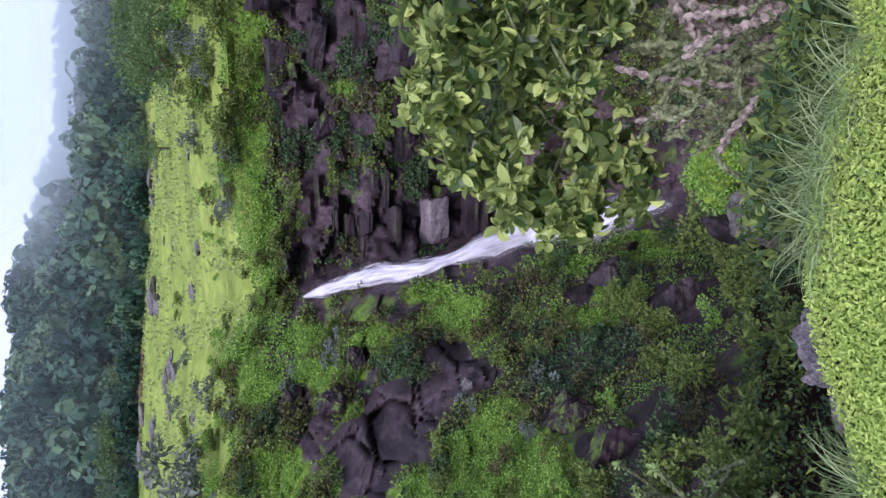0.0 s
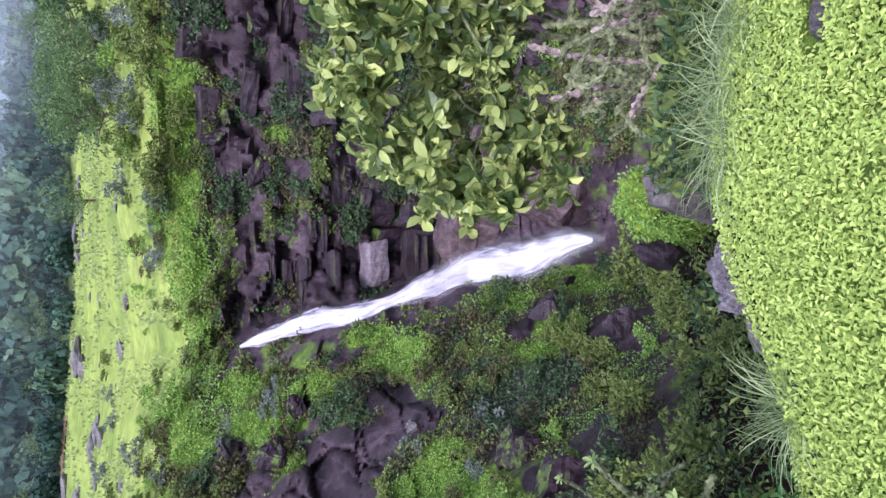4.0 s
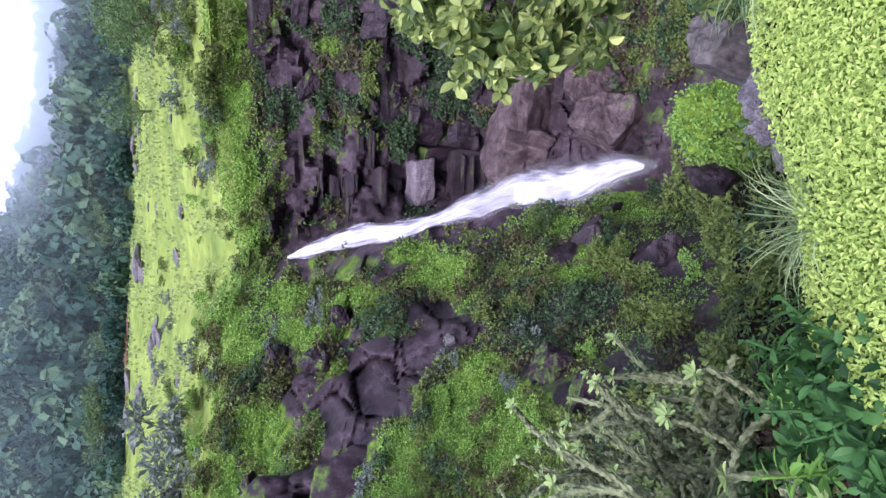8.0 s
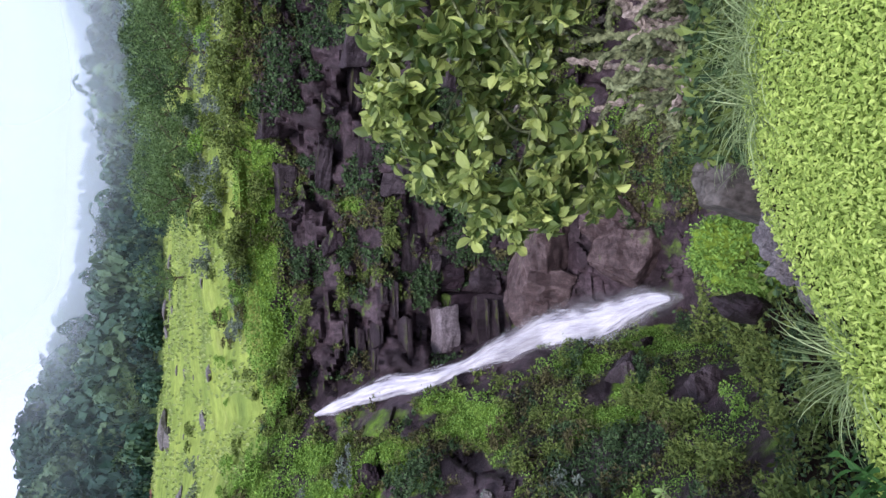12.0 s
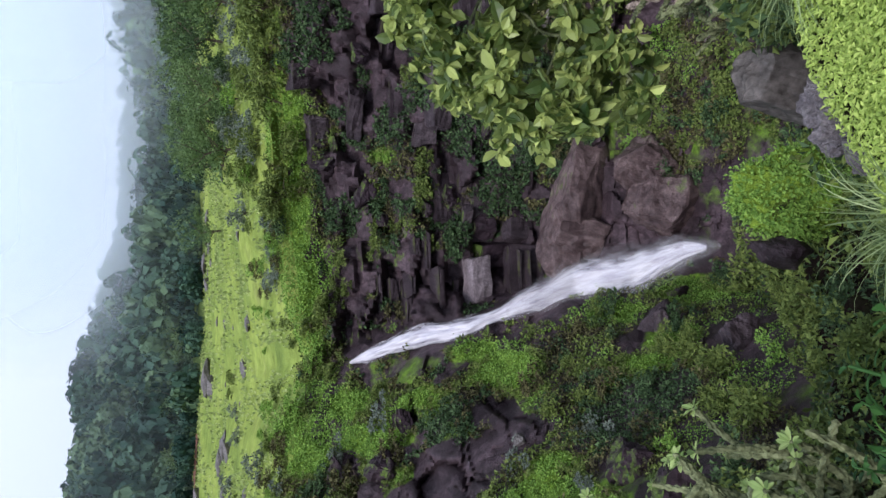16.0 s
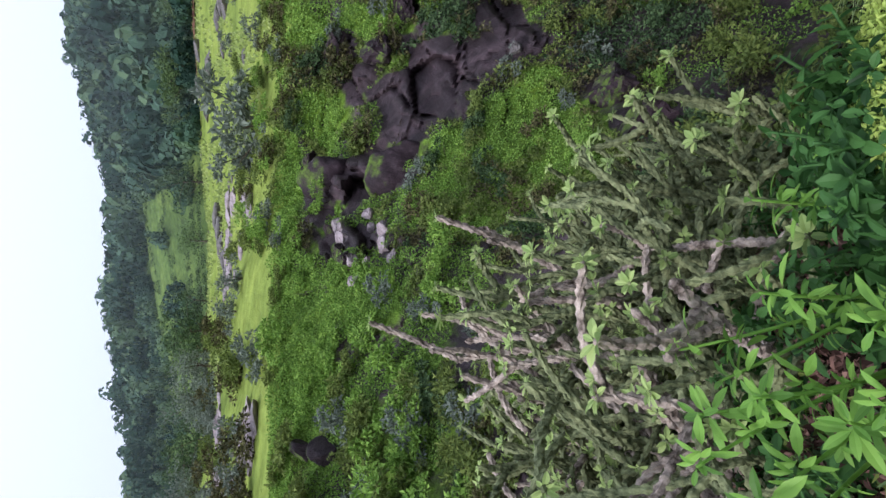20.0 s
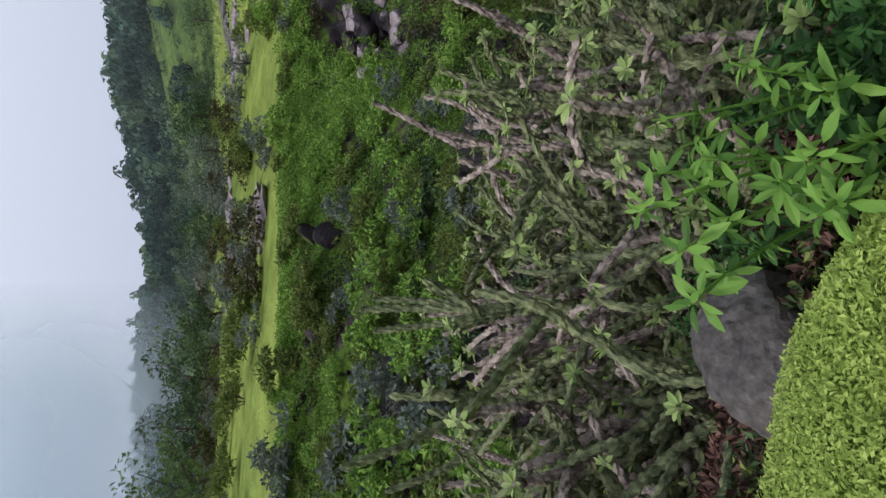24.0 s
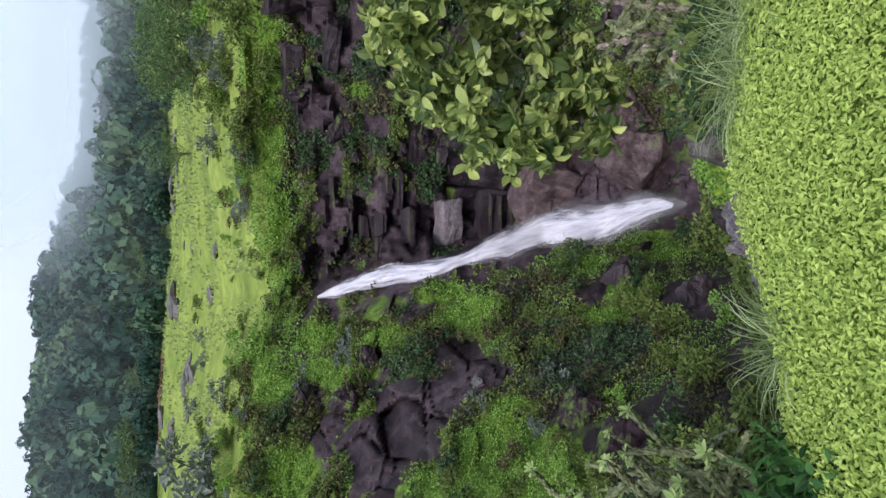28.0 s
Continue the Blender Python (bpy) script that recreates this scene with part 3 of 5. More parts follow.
# ---------------------------------------------------------------- waterfall
def ribbon(name, stations, material, cols=13, swell=0.25, seed=1):
    """A sheet of water down the wall; stations: height on the wall, half width in metres, how far off the rock."""
    ss, ws, os_ = (np.array(c) for c in zip(*stations))
    fine = np.linspace(ss[0], ss[-1], 90)
    verts, uvs = [], []
    run = 0.0
    last = None
    for s in fine:
        w, off = np.interp(-s, -ss, ws), np.interp(-s, -ss, os_)
        a = fall_bearing(s)
        c = wall_point(a, s)
        out = Vector((-math.sin(radians(a)), -math.cos(radians(a)), 0.55)).normalized()
        across = Vector((math.cos(radians(a)), -math.sin(radians(a)), 0))
        run += (c - last).length if last else 0
        last = c
        for j in range(cols):
            u = j / (cols - 1) * 2 - 1
            h = off + swell * (1 - u * u) + 0.16 * lump((u * 2, run * 0.4, seed), 0.5) + 0.1 * lump((u * 5, run * 0.8, seed), 0.5)
            side = u * w * (1 + 0.22 * lump((run * 0.7, u > 0, seed), 0.6))
            verts.append(c + across * side + out * h)
            uvs.append((j / (cols - 1), run * 0.45))
    faces = [(i * cols + j, i * cols + j + 1, (i + 1) * cols + j + 1, (i + 1) * cols + j) for i in range(len(fine) - 1) for j in range(cols - 1)]
    me = mesh_of(name, verts, faces, material, True)
    layer = me.uv_layers.new(name="flow")
    idx = np.empty(len(me.loops), np.int32)
    me.loops.foreach_get("vertex_index", idx)
    layer.data.foreach_set("uv", np.array(uvs, np.float32)[idx].ravel())
    return me


fall = tagged(empty("waterfall"), "white rushing waterfall sliding down a dark basalt gorge", "waterfall")
part("water_sheet", ribbon("water_sheet", [(0.9, 0.1, 0.08), (0.86, 0.32, 0.08), (0.8, 0.46, 0.08), (0.72, 0.54, 0.1), (0.66, 0.52, 0.1), (0.615, 0.38, 0.06), (0.58, 0.3, 0.1), (0.53, 0.55, 0.2), (0.46, 0.88, 0.2), (0.38, 0.92, 0.2), (0.3, 0.8, 0.15), (0.23, 0.6, 0.1), (0.18, 0.4, 0.08), (0.14, 0.14, 0.05)], M_FALL), None, fall)
part("spray", ribbon("spray", [(0.56, 0.45, 0.3), (0.45, 1.15, 0.45), (0.3, 1.2, 0.5), (0.2, 0.9, 0.4), (0.15, 0.5, 0.3), (0.11, 0.15, 0.15)], M_SPRAY, 11, 0.35, 4), None, fall, "thin white spray along the lower fall")

# ---------------------------------------------------------------- rocks
def rock_mesh(name, size, seed, material, cuts=14, rough=0.2, sub=4, depth=(0.36, 0.82)):
    """A boulder: a ball cut by planes into faces, then roughened."""
    r = random.Random(seed)
    bm = bmesh.new()
    bmesh.ops.create_icosphere(bm, subdivisions=sub, radius=1)
    planes = []
    for _ in range(cuts):
        n = Vector((r.gauss(0, 1), r.gauss(0, 1), r.gauss(0, 1))).normalized()
        planes.append((n, r.uniform(*depth)))
    for v in bm.verts:
        for n, d in planes:
            over = v.co.dot(n) - d
            if over > 0:
                v.co -= n * over * 0.93
        k = v.co.normalized()
        v.co += k * rough * (0.5 * noise.noise(v.co * 1.7 + Vector((seed, 0, 0))) + 0.4 * noise.noise(v.co * 4.1 + Vector((0, seed, 0))) + 0.25 * noise.noise(v.co * 9 + Vector((0, 0, seed))))
        v.co = Vector((v.co.x * size[0], v.co.y * size[1], v.co.z * size[2]))
    for f in bm.faces:
        f.smooth = depth[0] > 0.7
    me = bpy.data.meshes.new(name)
    bm.to_mesh(me)
    bm.free()
    me.materials.append(material)
    return me


def set_rock(name, where, size, seed, material, label, turn=0.0, lean=0.0, sink=0.0, group="", cuts=14, rough=0.2, sub=4, depth=(0.36, 0.82)):
    ob = new(name, rock_mesh(name, size, seed, material, cuts, rough, sub, depth))
    ob.matrix_world = pose(where[0], where[1], where[2] - sink, lean, lean * 0.6, turn)
    return tagged(ob, label, "rock", group)


def wall_rock(a, s, size, seed, material, label, turn=0.0, lean=0.0, proud=0.0, name="boulder", group="rocks on the gorge wall", cuts=16, rough=0.26, depth=(0.36, 0.82)):
    p, n = on_wall(a, s)
    proud -= 0.12
    p = p + Vector((-math.sin(radians(a)), -math.cos(radians(a)), 0.2)) * proud
    return set_rock(name, p, size, seed, material, label, turn + a, lean, 0, group, cuts, rough, 5 if size[0] > 1.4 else 4, depth)



# the rocks that stand out of the gorge's walls
wall_rock(-9.1, 0.11, (0.8, 0.6, 0.7), 3, M_CLIFF_BLOCK, "angular grey basalt boulder with a wet cracked face", 20, 12, 0.75)
wall_rock(-7.2, 0.245, (1.1, 0.6, 0.75), 5, M_CLIFF_BLOCK, "rounded mossy basalt boulder beside the fall", -10, 8, 0.55)
wall_rock(-4.4, 0.2, (0.5, 0.5, 0.5), 6, M_ROCK, "dark wet boulder at the edge of the fall", 0, 0, 0.2)
wall_rock(-7.2, 0.6, (0.42, 0.4, 0.34), 8, M_ROCK, "black wet stone splitting the fall", 0, 10, 0.25)
wall_rock(-14.5, 0.74, (0.62, 0.5, 0.5), 9, M_ROCK, "dark purple block jutting from mossy slope", 10, 5, 0.35)
wall_rock(-18.6, 0.76, (0.9, 0.7, 0.8), 13, M_ROCK, "rounded dark basalt block in the slope", 0, 0, 0.25)
wall_rock(-18.7, 0.88, (1.2, 0.6, 0.6), 14, M_ROCK, "low dark basalt ledge under green scrub", 0, 0, 0.25)
wall_rock(-17.4, 0.46, (0.26, 0.22, 0.2), 16, M_GREY, "small pale grey stone on the slope", 0, 0, 0.3)
wall_rock(-20.4, 0.26, (0.8, 0.5, 0.55), 17, M_ROCK, "dark basalt ledge in mossy slope", 0, 12, 0.55)
wall_rock(-23.9, 0.175, (0.85, 0.6, 0.65), 18, M_ROCK, "dark rounded basalt ledge in mossy slope", 0, 0, 0.45)
wall_rock(-30.0, 0.84, (1.25, 0.7, 1.1), 19, M_ROCK, "smooth domed purple basalt face", 0, 0, -0.35, cuts=9, rough=0.2, depth=(0.74, 0.95))
wall_rock(-29.4, 0.64, (1.15, 0.65, 1.05), 20, M_ROCK, "smooth domed purple basalt face", 30, 0, -0.35, cuts=9, rough=0.2, depth=(0.74, 0.95))
wall_rock(-28.6, 0.93, (0.7, 0.5, 0.5), 22, M_ROCK, "dark basalt block under the rim", 0, 0, 0.2)
wall_rock(-54.0, 0.84, (0.4, 0.36, 0.3), 23, M_ROCK, "smooth dark boulder among the scrub", 0, 0, 0.2, cuts=5, rough=0.08)
wall_rock(-53.7, 0.91, (0.3, 0.3, 0.26), 24, M_ROCK, "smooth dark boulder among the scrub", 40, 0, 0.2, cuts=5, rough=0.08)
for k, (a, s, w, h, seed) in enumerate([(4.8, 0.43, 3.3, 2.6, 31), (5.3, 0.26, 2.5, 1.8, 32), (2.5, 0.43, 1.4, 1.6, 33), (9.0, 0.3, 1.8, 1.5, 35)]):
    wall_rock(a, s, (w, 1.3, h), seed, M_PINK, "steep reddish-brown wet rock beside the fall", 12 * k - 10, 14, 0.75, cuts=13, rough=0.16)

def block_mesh(name, size, seed, material, rough=0.16, edge=0.06):
    """A squared block of basalt with chipped edges and faces a little out of true."""
    bm = bmesh.new()
    bmesh.ops.create_cube(bm, size=2)
    bmesh.ops.bevel(bm, geom=bm.edges[:], offset=edge, segments=2, affect="EDGES")
    bmesh.ops.subdivide_edges(bm, edges=bm.edges[:], cuts=5, use_grid_fill=True)
    for v in bm.verts:
        c = v.co + Vector((seed, seed * 0.7, 0))
        v.co += v.co.normalized() * rough * (noise.noise(c * 1.3) + 0.5 * noise.noise(c * 4.0)) + Vector((0.12 * v.co.z * math.sin(seed), 0, 0.1 * v.co.x * math.cos(seed * 2)))
        v.co = Vector((v.co.x * size[0], v.co.y * size[1], v.co.z * size[2]))
    me = bpy.data.meshes.new(name)
    bm.to_mesh(me)
    bm.free()
    me.materials.append(material)
    return me


def wall_block(name, a, s, size, seed, material, label, turn=0.0, lean=0.0, proud=0.0):
    p, n = on_wall(a, s)
    p = p + Vector((-math.sin(radians(a)), -math.cos(radians(a)), 0.2)) * proud
    ob = new(name, block_mesh(name, size, seed, material))
    ob.matrix_world = pose(p.x, p.y, p.z, lean, 0, turn - a)
    return tagged(ob, label, "rock", "rocks on the gorge wall")


wall_block("rock_slab", -2.0, 0.648, (0.95, 0.5, 0.46), 4, M_SLAB, "pale smooth wet slab beside the fall", 3, 12, 0.3)
wall_block("rock_block", 0.4, 0.63, (0.5, 0.6, 0.7), 5, M_ROCK, "dark squared basalt block by the pale slab", -8, 8, 0.25)
# The dark block's colour stands in for the dark recess behind the ledges.
wall_block("rock_block", -1.4, 0.535, (1.1, 0.5, 1.2), 7, M_DARK, "dark basalt block standing in for the dark recess below the slab", 2, -4, 0.15)
wall_block("rock_block", 2.6, 0.57, (0.45, 0.4, 0.55), 8, M_CLIFF_BLOCK, "grey wet squared block in the cliff", 20, 15, 0.3)
wall_block("rock_block", 3.4, 0.64, (0.6, 0.5, 0.5), 9, M_ROCK, "dark squared basalt block in the cliff", 35, -6, 0.25)


for k in range(5):
    wall_block("rock_ledge", -1.3 + 0.1 * k, 0.592 - 0.021 * k, (0.9 - 0.08 * k, 0.3, 0.03 + 0.02 * (k % 2)), 20 + k, M_DARK, "thin overhanging basalt ledge, wet at its edge", 7 * k - 12, 8, 0.6)
lr = random.Random(47)
for k in range(10):
    wall_block("rock_ledge", lr.uniform(-5.0, 1.5), 0.675 + 0.019 * k, (lr.uniform(0.35, 1.1), 0.4, lr.uniform(0.07, 0.22)), 30 + k, M_DARK, "long low basalt ledge of the bedded cliff", lr.uniform(-25, 25), lr.uniform(-5, 20), -0.05)
for k in range(16):
    wall_block("rock_ledge", lr.uniform(4, 24), lr.uniform(0.62, 0.95), (lr.uniform(0.5, 1.3), 0.5, lr.uniform(0.2, 0.6)), 60 + k, M_DARK if k % 2 else M_CLIFF_BLOCK, "long low basalt ledge of the bedded cliff", lr.uniform(-35, 35), lr.uniform(-10, 20), -0.12)
rr = random.Random(5)
for k in range(16):
    a, s = rr.uniform(4, 27), rr.uniform(0.55, 0.95)
    wall_rock(a, s, (rr.uniform(0.6, 1.2), 0.6, rr.uniform(0.35, 0.7)), 60 + k, M_ROCK, "dark blocky basalt outcrop of the cliff", rr.uniform(0, 90), rr.uniform(-10, 15), 0.2, cuts=18)
for k in range(26):
    a, s = rr.gauss(-35.6, 1.1), rr.uniform(0.58, 0.86)
    c = rr.uniform(0.12, 0.36)
    wall_rock(a, s, (c, c * 0.8, c * 0.7), 80 + k, M_PALE if k % 3 else M_ROCK, "pale broken stone in a scree", rr.uniform(0, 90), 0, 0.32, "scree_stone", "scree under the rim", 10)

# a mossy knoll and the pool at the foot of the fall
knoll = set_rock("mossy_boulder", (0.85, 9.9, -7.75), (1.0, 0.95, 1.5), 111, rock_mat("moss_covered_rock", (0.02, 0.03, 0.01), (0.05, 0.06, 0.03), (0.12, 0.11, 0.09), 0.7, (0.16, 0.25, 0.03)), "tall boulder covered in bright green moss", cuts=20, rough=0.5, sub=5)
kr = np.random.default_rng(29)
kv = np.array([v.co for v in knoll.data.vertices])
kn = np.array([v.normal for v in knoll.data.vertices])
pick = kr.integers(0, len(kv), 9000)
kw = np.array(knoll.matrix_world.to_3x3())
kp = (kv[pick] + kr.normal(size=(9000, 3)) * 0.03) @ kw.T + np.array(knoll.matrix_world.translation)
kd = kn[pick] @ kw.T
kl = kr.uniform(0.05, 0.1, 9000)
moss = part("moss", np_mesh("moss", *leaf_arrays(kp + kd * kr.uniform(0, 0.09, (9000, 1)), kd + kr.normal(size=(9000, 3)) * 0.9, kd + np.array([0, 0, 0.7]), kl, kl * 0.6), M_BUSH[1]), None, None)
moss.parent, moss.matrix_parent_inverse = knoll, knoll.matrix_world.inverted()
g, _ = drop(0.41, 1.83, 3)
set_rock("smooth_boulder", (0.41, 1.83, (g.z + 0.04) / 2), (0.15, 0.14, max(0.16, 0.12 - g.z / 2)), 131, M_SMOOTH, "smooth grey boulder on the slope below the bank", 25, 3, cuts=9, rough=0.12, sub=5, depth=(0.62, 0.92))
set_rock("boulder", (-0.06, 9.9, -7.5), (0.5, 0.5, 0.95), 132, M_DARK, "dark wet boulder beside the mossy rock", 30, 10, cuts=14, rough=0.2)

# ---------------------------------------------------------------- what grows on the walls
def creepers():
    """Small-leaved plants that cling to the walls, by hue."""
    r = np.random.default_rng(11)
    n = 520000
    a, s = r.uniform(-88, 36, n), r.uniform(0.0, 1.04, n) ** 0.8
    rb, zb, rr_, zr = (np.interp(a, BEAR, tb) for tb in (FLOOR_R, FLOOR_Z, RIM_R, RIM_Z))
    rad = rb + (rr_ - rb) * s
    p = np.stack([rad * np.sin(np.radians(a)), rad * np.cos(np.radians(a)), zb + (zr - zb) * s ** 1.75], 1)
    fb = np.interp(s, [f[0] for f in FALL_LINE] + [1.0], [f[1] for f in FALL_LINE] + [FALL_LINE[-1][3]])
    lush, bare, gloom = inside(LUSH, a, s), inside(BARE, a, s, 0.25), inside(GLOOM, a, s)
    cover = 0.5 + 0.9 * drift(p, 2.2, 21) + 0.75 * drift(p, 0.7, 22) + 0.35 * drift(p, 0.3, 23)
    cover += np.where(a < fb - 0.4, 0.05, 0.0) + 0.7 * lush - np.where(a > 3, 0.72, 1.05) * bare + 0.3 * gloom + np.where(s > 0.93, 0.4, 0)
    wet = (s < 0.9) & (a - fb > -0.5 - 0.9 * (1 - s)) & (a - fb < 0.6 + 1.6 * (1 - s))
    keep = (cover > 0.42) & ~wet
    # Gloom patches lower the hue, so darker leaves stand for their shade.
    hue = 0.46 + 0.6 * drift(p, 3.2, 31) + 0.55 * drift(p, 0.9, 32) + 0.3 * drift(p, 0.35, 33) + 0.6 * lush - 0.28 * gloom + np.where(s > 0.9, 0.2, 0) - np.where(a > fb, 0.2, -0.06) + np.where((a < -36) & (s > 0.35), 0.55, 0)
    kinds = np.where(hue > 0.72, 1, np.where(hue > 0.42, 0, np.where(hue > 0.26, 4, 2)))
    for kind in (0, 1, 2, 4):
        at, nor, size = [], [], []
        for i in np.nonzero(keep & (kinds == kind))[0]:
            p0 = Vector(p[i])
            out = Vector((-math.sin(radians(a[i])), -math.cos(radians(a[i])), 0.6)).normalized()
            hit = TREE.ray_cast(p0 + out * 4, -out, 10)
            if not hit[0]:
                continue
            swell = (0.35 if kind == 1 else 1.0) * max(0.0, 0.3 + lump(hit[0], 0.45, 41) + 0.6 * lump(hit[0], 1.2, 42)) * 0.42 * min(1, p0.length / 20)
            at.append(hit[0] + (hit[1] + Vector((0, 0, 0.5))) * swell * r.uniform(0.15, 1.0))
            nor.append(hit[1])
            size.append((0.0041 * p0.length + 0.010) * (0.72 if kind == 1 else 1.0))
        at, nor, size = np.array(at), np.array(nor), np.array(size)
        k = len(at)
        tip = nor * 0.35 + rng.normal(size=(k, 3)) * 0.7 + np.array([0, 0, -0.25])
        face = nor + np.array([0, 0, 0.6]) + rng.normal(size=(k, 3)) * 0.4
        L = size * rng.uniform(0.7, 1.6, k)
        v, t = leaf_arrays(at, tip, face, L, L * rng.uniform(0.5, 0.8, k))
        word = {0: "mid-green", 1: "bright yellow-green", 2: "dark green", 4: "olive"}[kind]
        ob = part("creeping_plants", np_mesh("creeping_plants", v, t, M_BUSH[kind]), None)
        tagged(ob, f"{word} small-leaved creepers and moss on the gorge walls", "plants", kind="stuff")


creepers()


def bush_parts(seed, leaves=520, size=0.13, kind=0, radius=0.6, clumps=8):
    """A wild bush about a metre across: foliage in clumps over a few stems."""
    r = np.random.default_rng(seed)
    c = r.normal(size=(clumps, 3)) * np.array([0.42, 0.42, 0.22]) * radius + np.array([0, 0, 0.45 * radius])
    rad = r.uniform(0.28, 0.55, clumps) * radius
    fol = np_mesh("foliage", *leaf_cloud(r, c, rad, leaves, size), M_BUSH[kind])
    twigs = joined([tube(bent(r, (0, 0, -0.25 * radius), c[i] + np.array([0, 0, 0.25]), float(np.linalg.norm(c[i])) + 0.25 * radius, 6, 0.2)[0], np.linspace(0.02, 0.006, 6), 4) for i in range(min(5, clumps))])
    return fol, np_mesh("woody_base", *twigs, M_BARK)


BUSHES = [(bush_parts(200 + i, 560, 0.115, kind), kind) for i, kind in enumerate((0, 2, 0, 3, 4, 1, 2, 0))]
BUSH_WORDS = {0: "leafy mid-green bush rooted in the rock", 1: "bright yellow-green low bush on the slope", 2: "dense dark green bush rooted in the rock", 3: "grey-green twiggy bush rooted in the rock", 4: "dull olive-green bush rooted in the rock"}


def bush(where, scale, which, turn=0.0, group="bushes on the gorge walls", flat=1.0, label=""):
    (fol, twigs), kind = BUSHES[which]
    ob = tagged(empty("bush"), label or BUSH_WORDS[kind], "bush", group)
    part("foliage", fol, None, ob)
    part("woody_base", twigs, None, ob)
    ob.matrix_world = Matrix.Translation(where) @ Matrix.Rotation(turn, 4, "Z") @ Matrix.Diagonal((scale, scale, scale * flat, 1))
    return ob


def thick_scrub(places, label):
    """Far bushes that grow into one another: one joined growth."""
    got = {}
    for p, k, which, turn in places:
        me = BUSHES[which][0][0]
        v = np.empty(len(me.vertices) * 3, np.float32)
        me.vertices.foreach_get("co", v)
        t = np.empty(len(me.loops), np.int32)
        me.loops.foreach_get("vertex_index", t)
        v = v.reshape(-1, 3) * k
        c, n = math.cos(turn), math.sin(turn)
        got.setdefault(BUSHES[which][1], []).append((np.stack([v[:, 0] * c - v[:, 1] * n, v[:, 0] * n + v[:, 1] * c, v[:, 2]], 1) + np.array(p), t.reshape(-1, 3)))
    for kind, some in got.items():
        tagged(part("scrub", np_mesh("scrub", *joined(some), M_BUSH[kind]), None), label, "scrub", kind="stuff")


def wall_bushes():
    r = random.Random(17)
    n = 0
    while n < 165:
        a, s = r.uniform(-75, 32), r.uniform(0.03, 1.03)
        if abs(a - fall_bearing(s)) < 1.2 + 2.2 * (1 - s) or inside(BARE, a, s, 0.15) > 0.3 or (a < -36 and s > 0.6):
            continue
        p0 = wall_point(a, s)
        if lump(p0, 3.0, 51) < -0.08:
            continue
        p, nor = on_wall(a, s)
        k = (0.35 + 0.95 * (p0.length / 30)) * r.uniform(0.6, 1.15)
        which = r.choice((0, 1, 2, 4, 6, 7, 1, 6) if a > -8 else (0, 1, 2, 3, 4, 5, 6, 7, 5))
        bush(p - nor * 0.1 * k, k, which, r.uniform(0, 6.28), flat=r.uniform(0.7, 1.1))
        n += 1
    for a, s, k, which in ((-8.6, 0.97, 0.9, 5), (-10.2, 0.94, 0.9, 0), (-9.2, 0.99, 0.8, 5), (-9.5, 0.2, 1.0, 0), (-10.5, 0.16, 0.9, 0), (-12, 0.12, 1.0, 0), (-15, 0.1, 1.0, 2), (-17.5, 0.05, 1.0, 2), (-13.4, 0.3, 0.9, 4), (-12.6, 0.45, 1.0, 4), (-14.5, 0.4, 0.8, 2), (-22.5, 0.06, 0.9, 6), (-26, 0.06, 0.8, 2),
                           (1.5, 0.82, 1.3, 7), (3.5, 0.83, 1.2, 0), (6.5, 0.72, 1.4, 0), (0.2, 0.9, 1.3, 0), (9, 0.72, 1.3, 7), (-4, 0.93, 1.3, 0), (11, 0.97, 1.6, 2), (14, 1.0, 1.8, 2), (6, 1.0, 1.7, 2), (18, 1.0, 1.7, 0), (22, 1.0, 2.0, 2), (26, 0.98, 2, 0)):
        p, nor = on_wall(a, s)
        bush(p, k, which, a)


wall_bushes()

# ---------------------------------------------------------------- the meadow
def meadow_at(a, r):
    return drop(r * math.sin(radians(a)), r * math.cos(radians(a)))[0]


mr = random.Random(23)
stream_rocks = [rock_mesh("stream_rock", (1, 0.75, 0.35), 150 + i, M_PALE, 11, 0.2, 3) for i in range(4)]
flat_rocks = [rock_mesh("meadow_rock", (1, 0.7, 0.28), 140 + i, M_GREY, 10, 0.2, 3) for i in range(5)]


def meadow_rock(a, r, k, word="flat grey rock outcrop in the meadow", flat=1.0, group="rocks in the meadow"):
    ob = tagged(new("meadow_rock", mr.choice(stream_rocks if "stream" in word else flat_rocks)), word, "rock", group)
    p = meadow_at(a, r)
    ob.matrix_world = Matrix.Translation(p) @ Matrix.Rotation(mr.uniform(-0.5, 0.5) - radians(a), 4, "Z") @ Matrix.Diagonal((k, k, k * flat, 1))


for a, r, k in ((0, 95, 2.5), (-1.5, 90, 2.0), (1.5, 88, 1.6), (-9.6, 82, 2.6), (-10.4, 76, 2.0), (-9.0, 49, 1.3), (-8.5, 52, 1.0), (-15.7, 55, 1.5), (-15, 60, 1.6), (-16.5, 66, 1.7), (-20, 75, 2), (-19, 84, 2.2), (-22, 90, 2.4), (-24, 80, 1.8), (2.5, 96, 2.2), (4, 93, 2), (-33.5, 58, 2.2), (-34.6, 52, 1.9), (-35.5, 48, 1.5), (-36.5, 44, 1.2), (-38, 36, 1.2)):
    meadow_rock(a, r, k)
for k in range(46):
    meadow_rock(mr.uniform(-42, 12), 36 + 66 * mr.random(), mr.uniform(0.25, 0.9))
for k in range(60):
    meadow_rock(mr.gauss(-54, 3.0), mr.uniform(17, 34), mr.uniform(0.3, 0.9), "pale grey streambed rock above the rim", 0.8, "rocks of the stream bed")


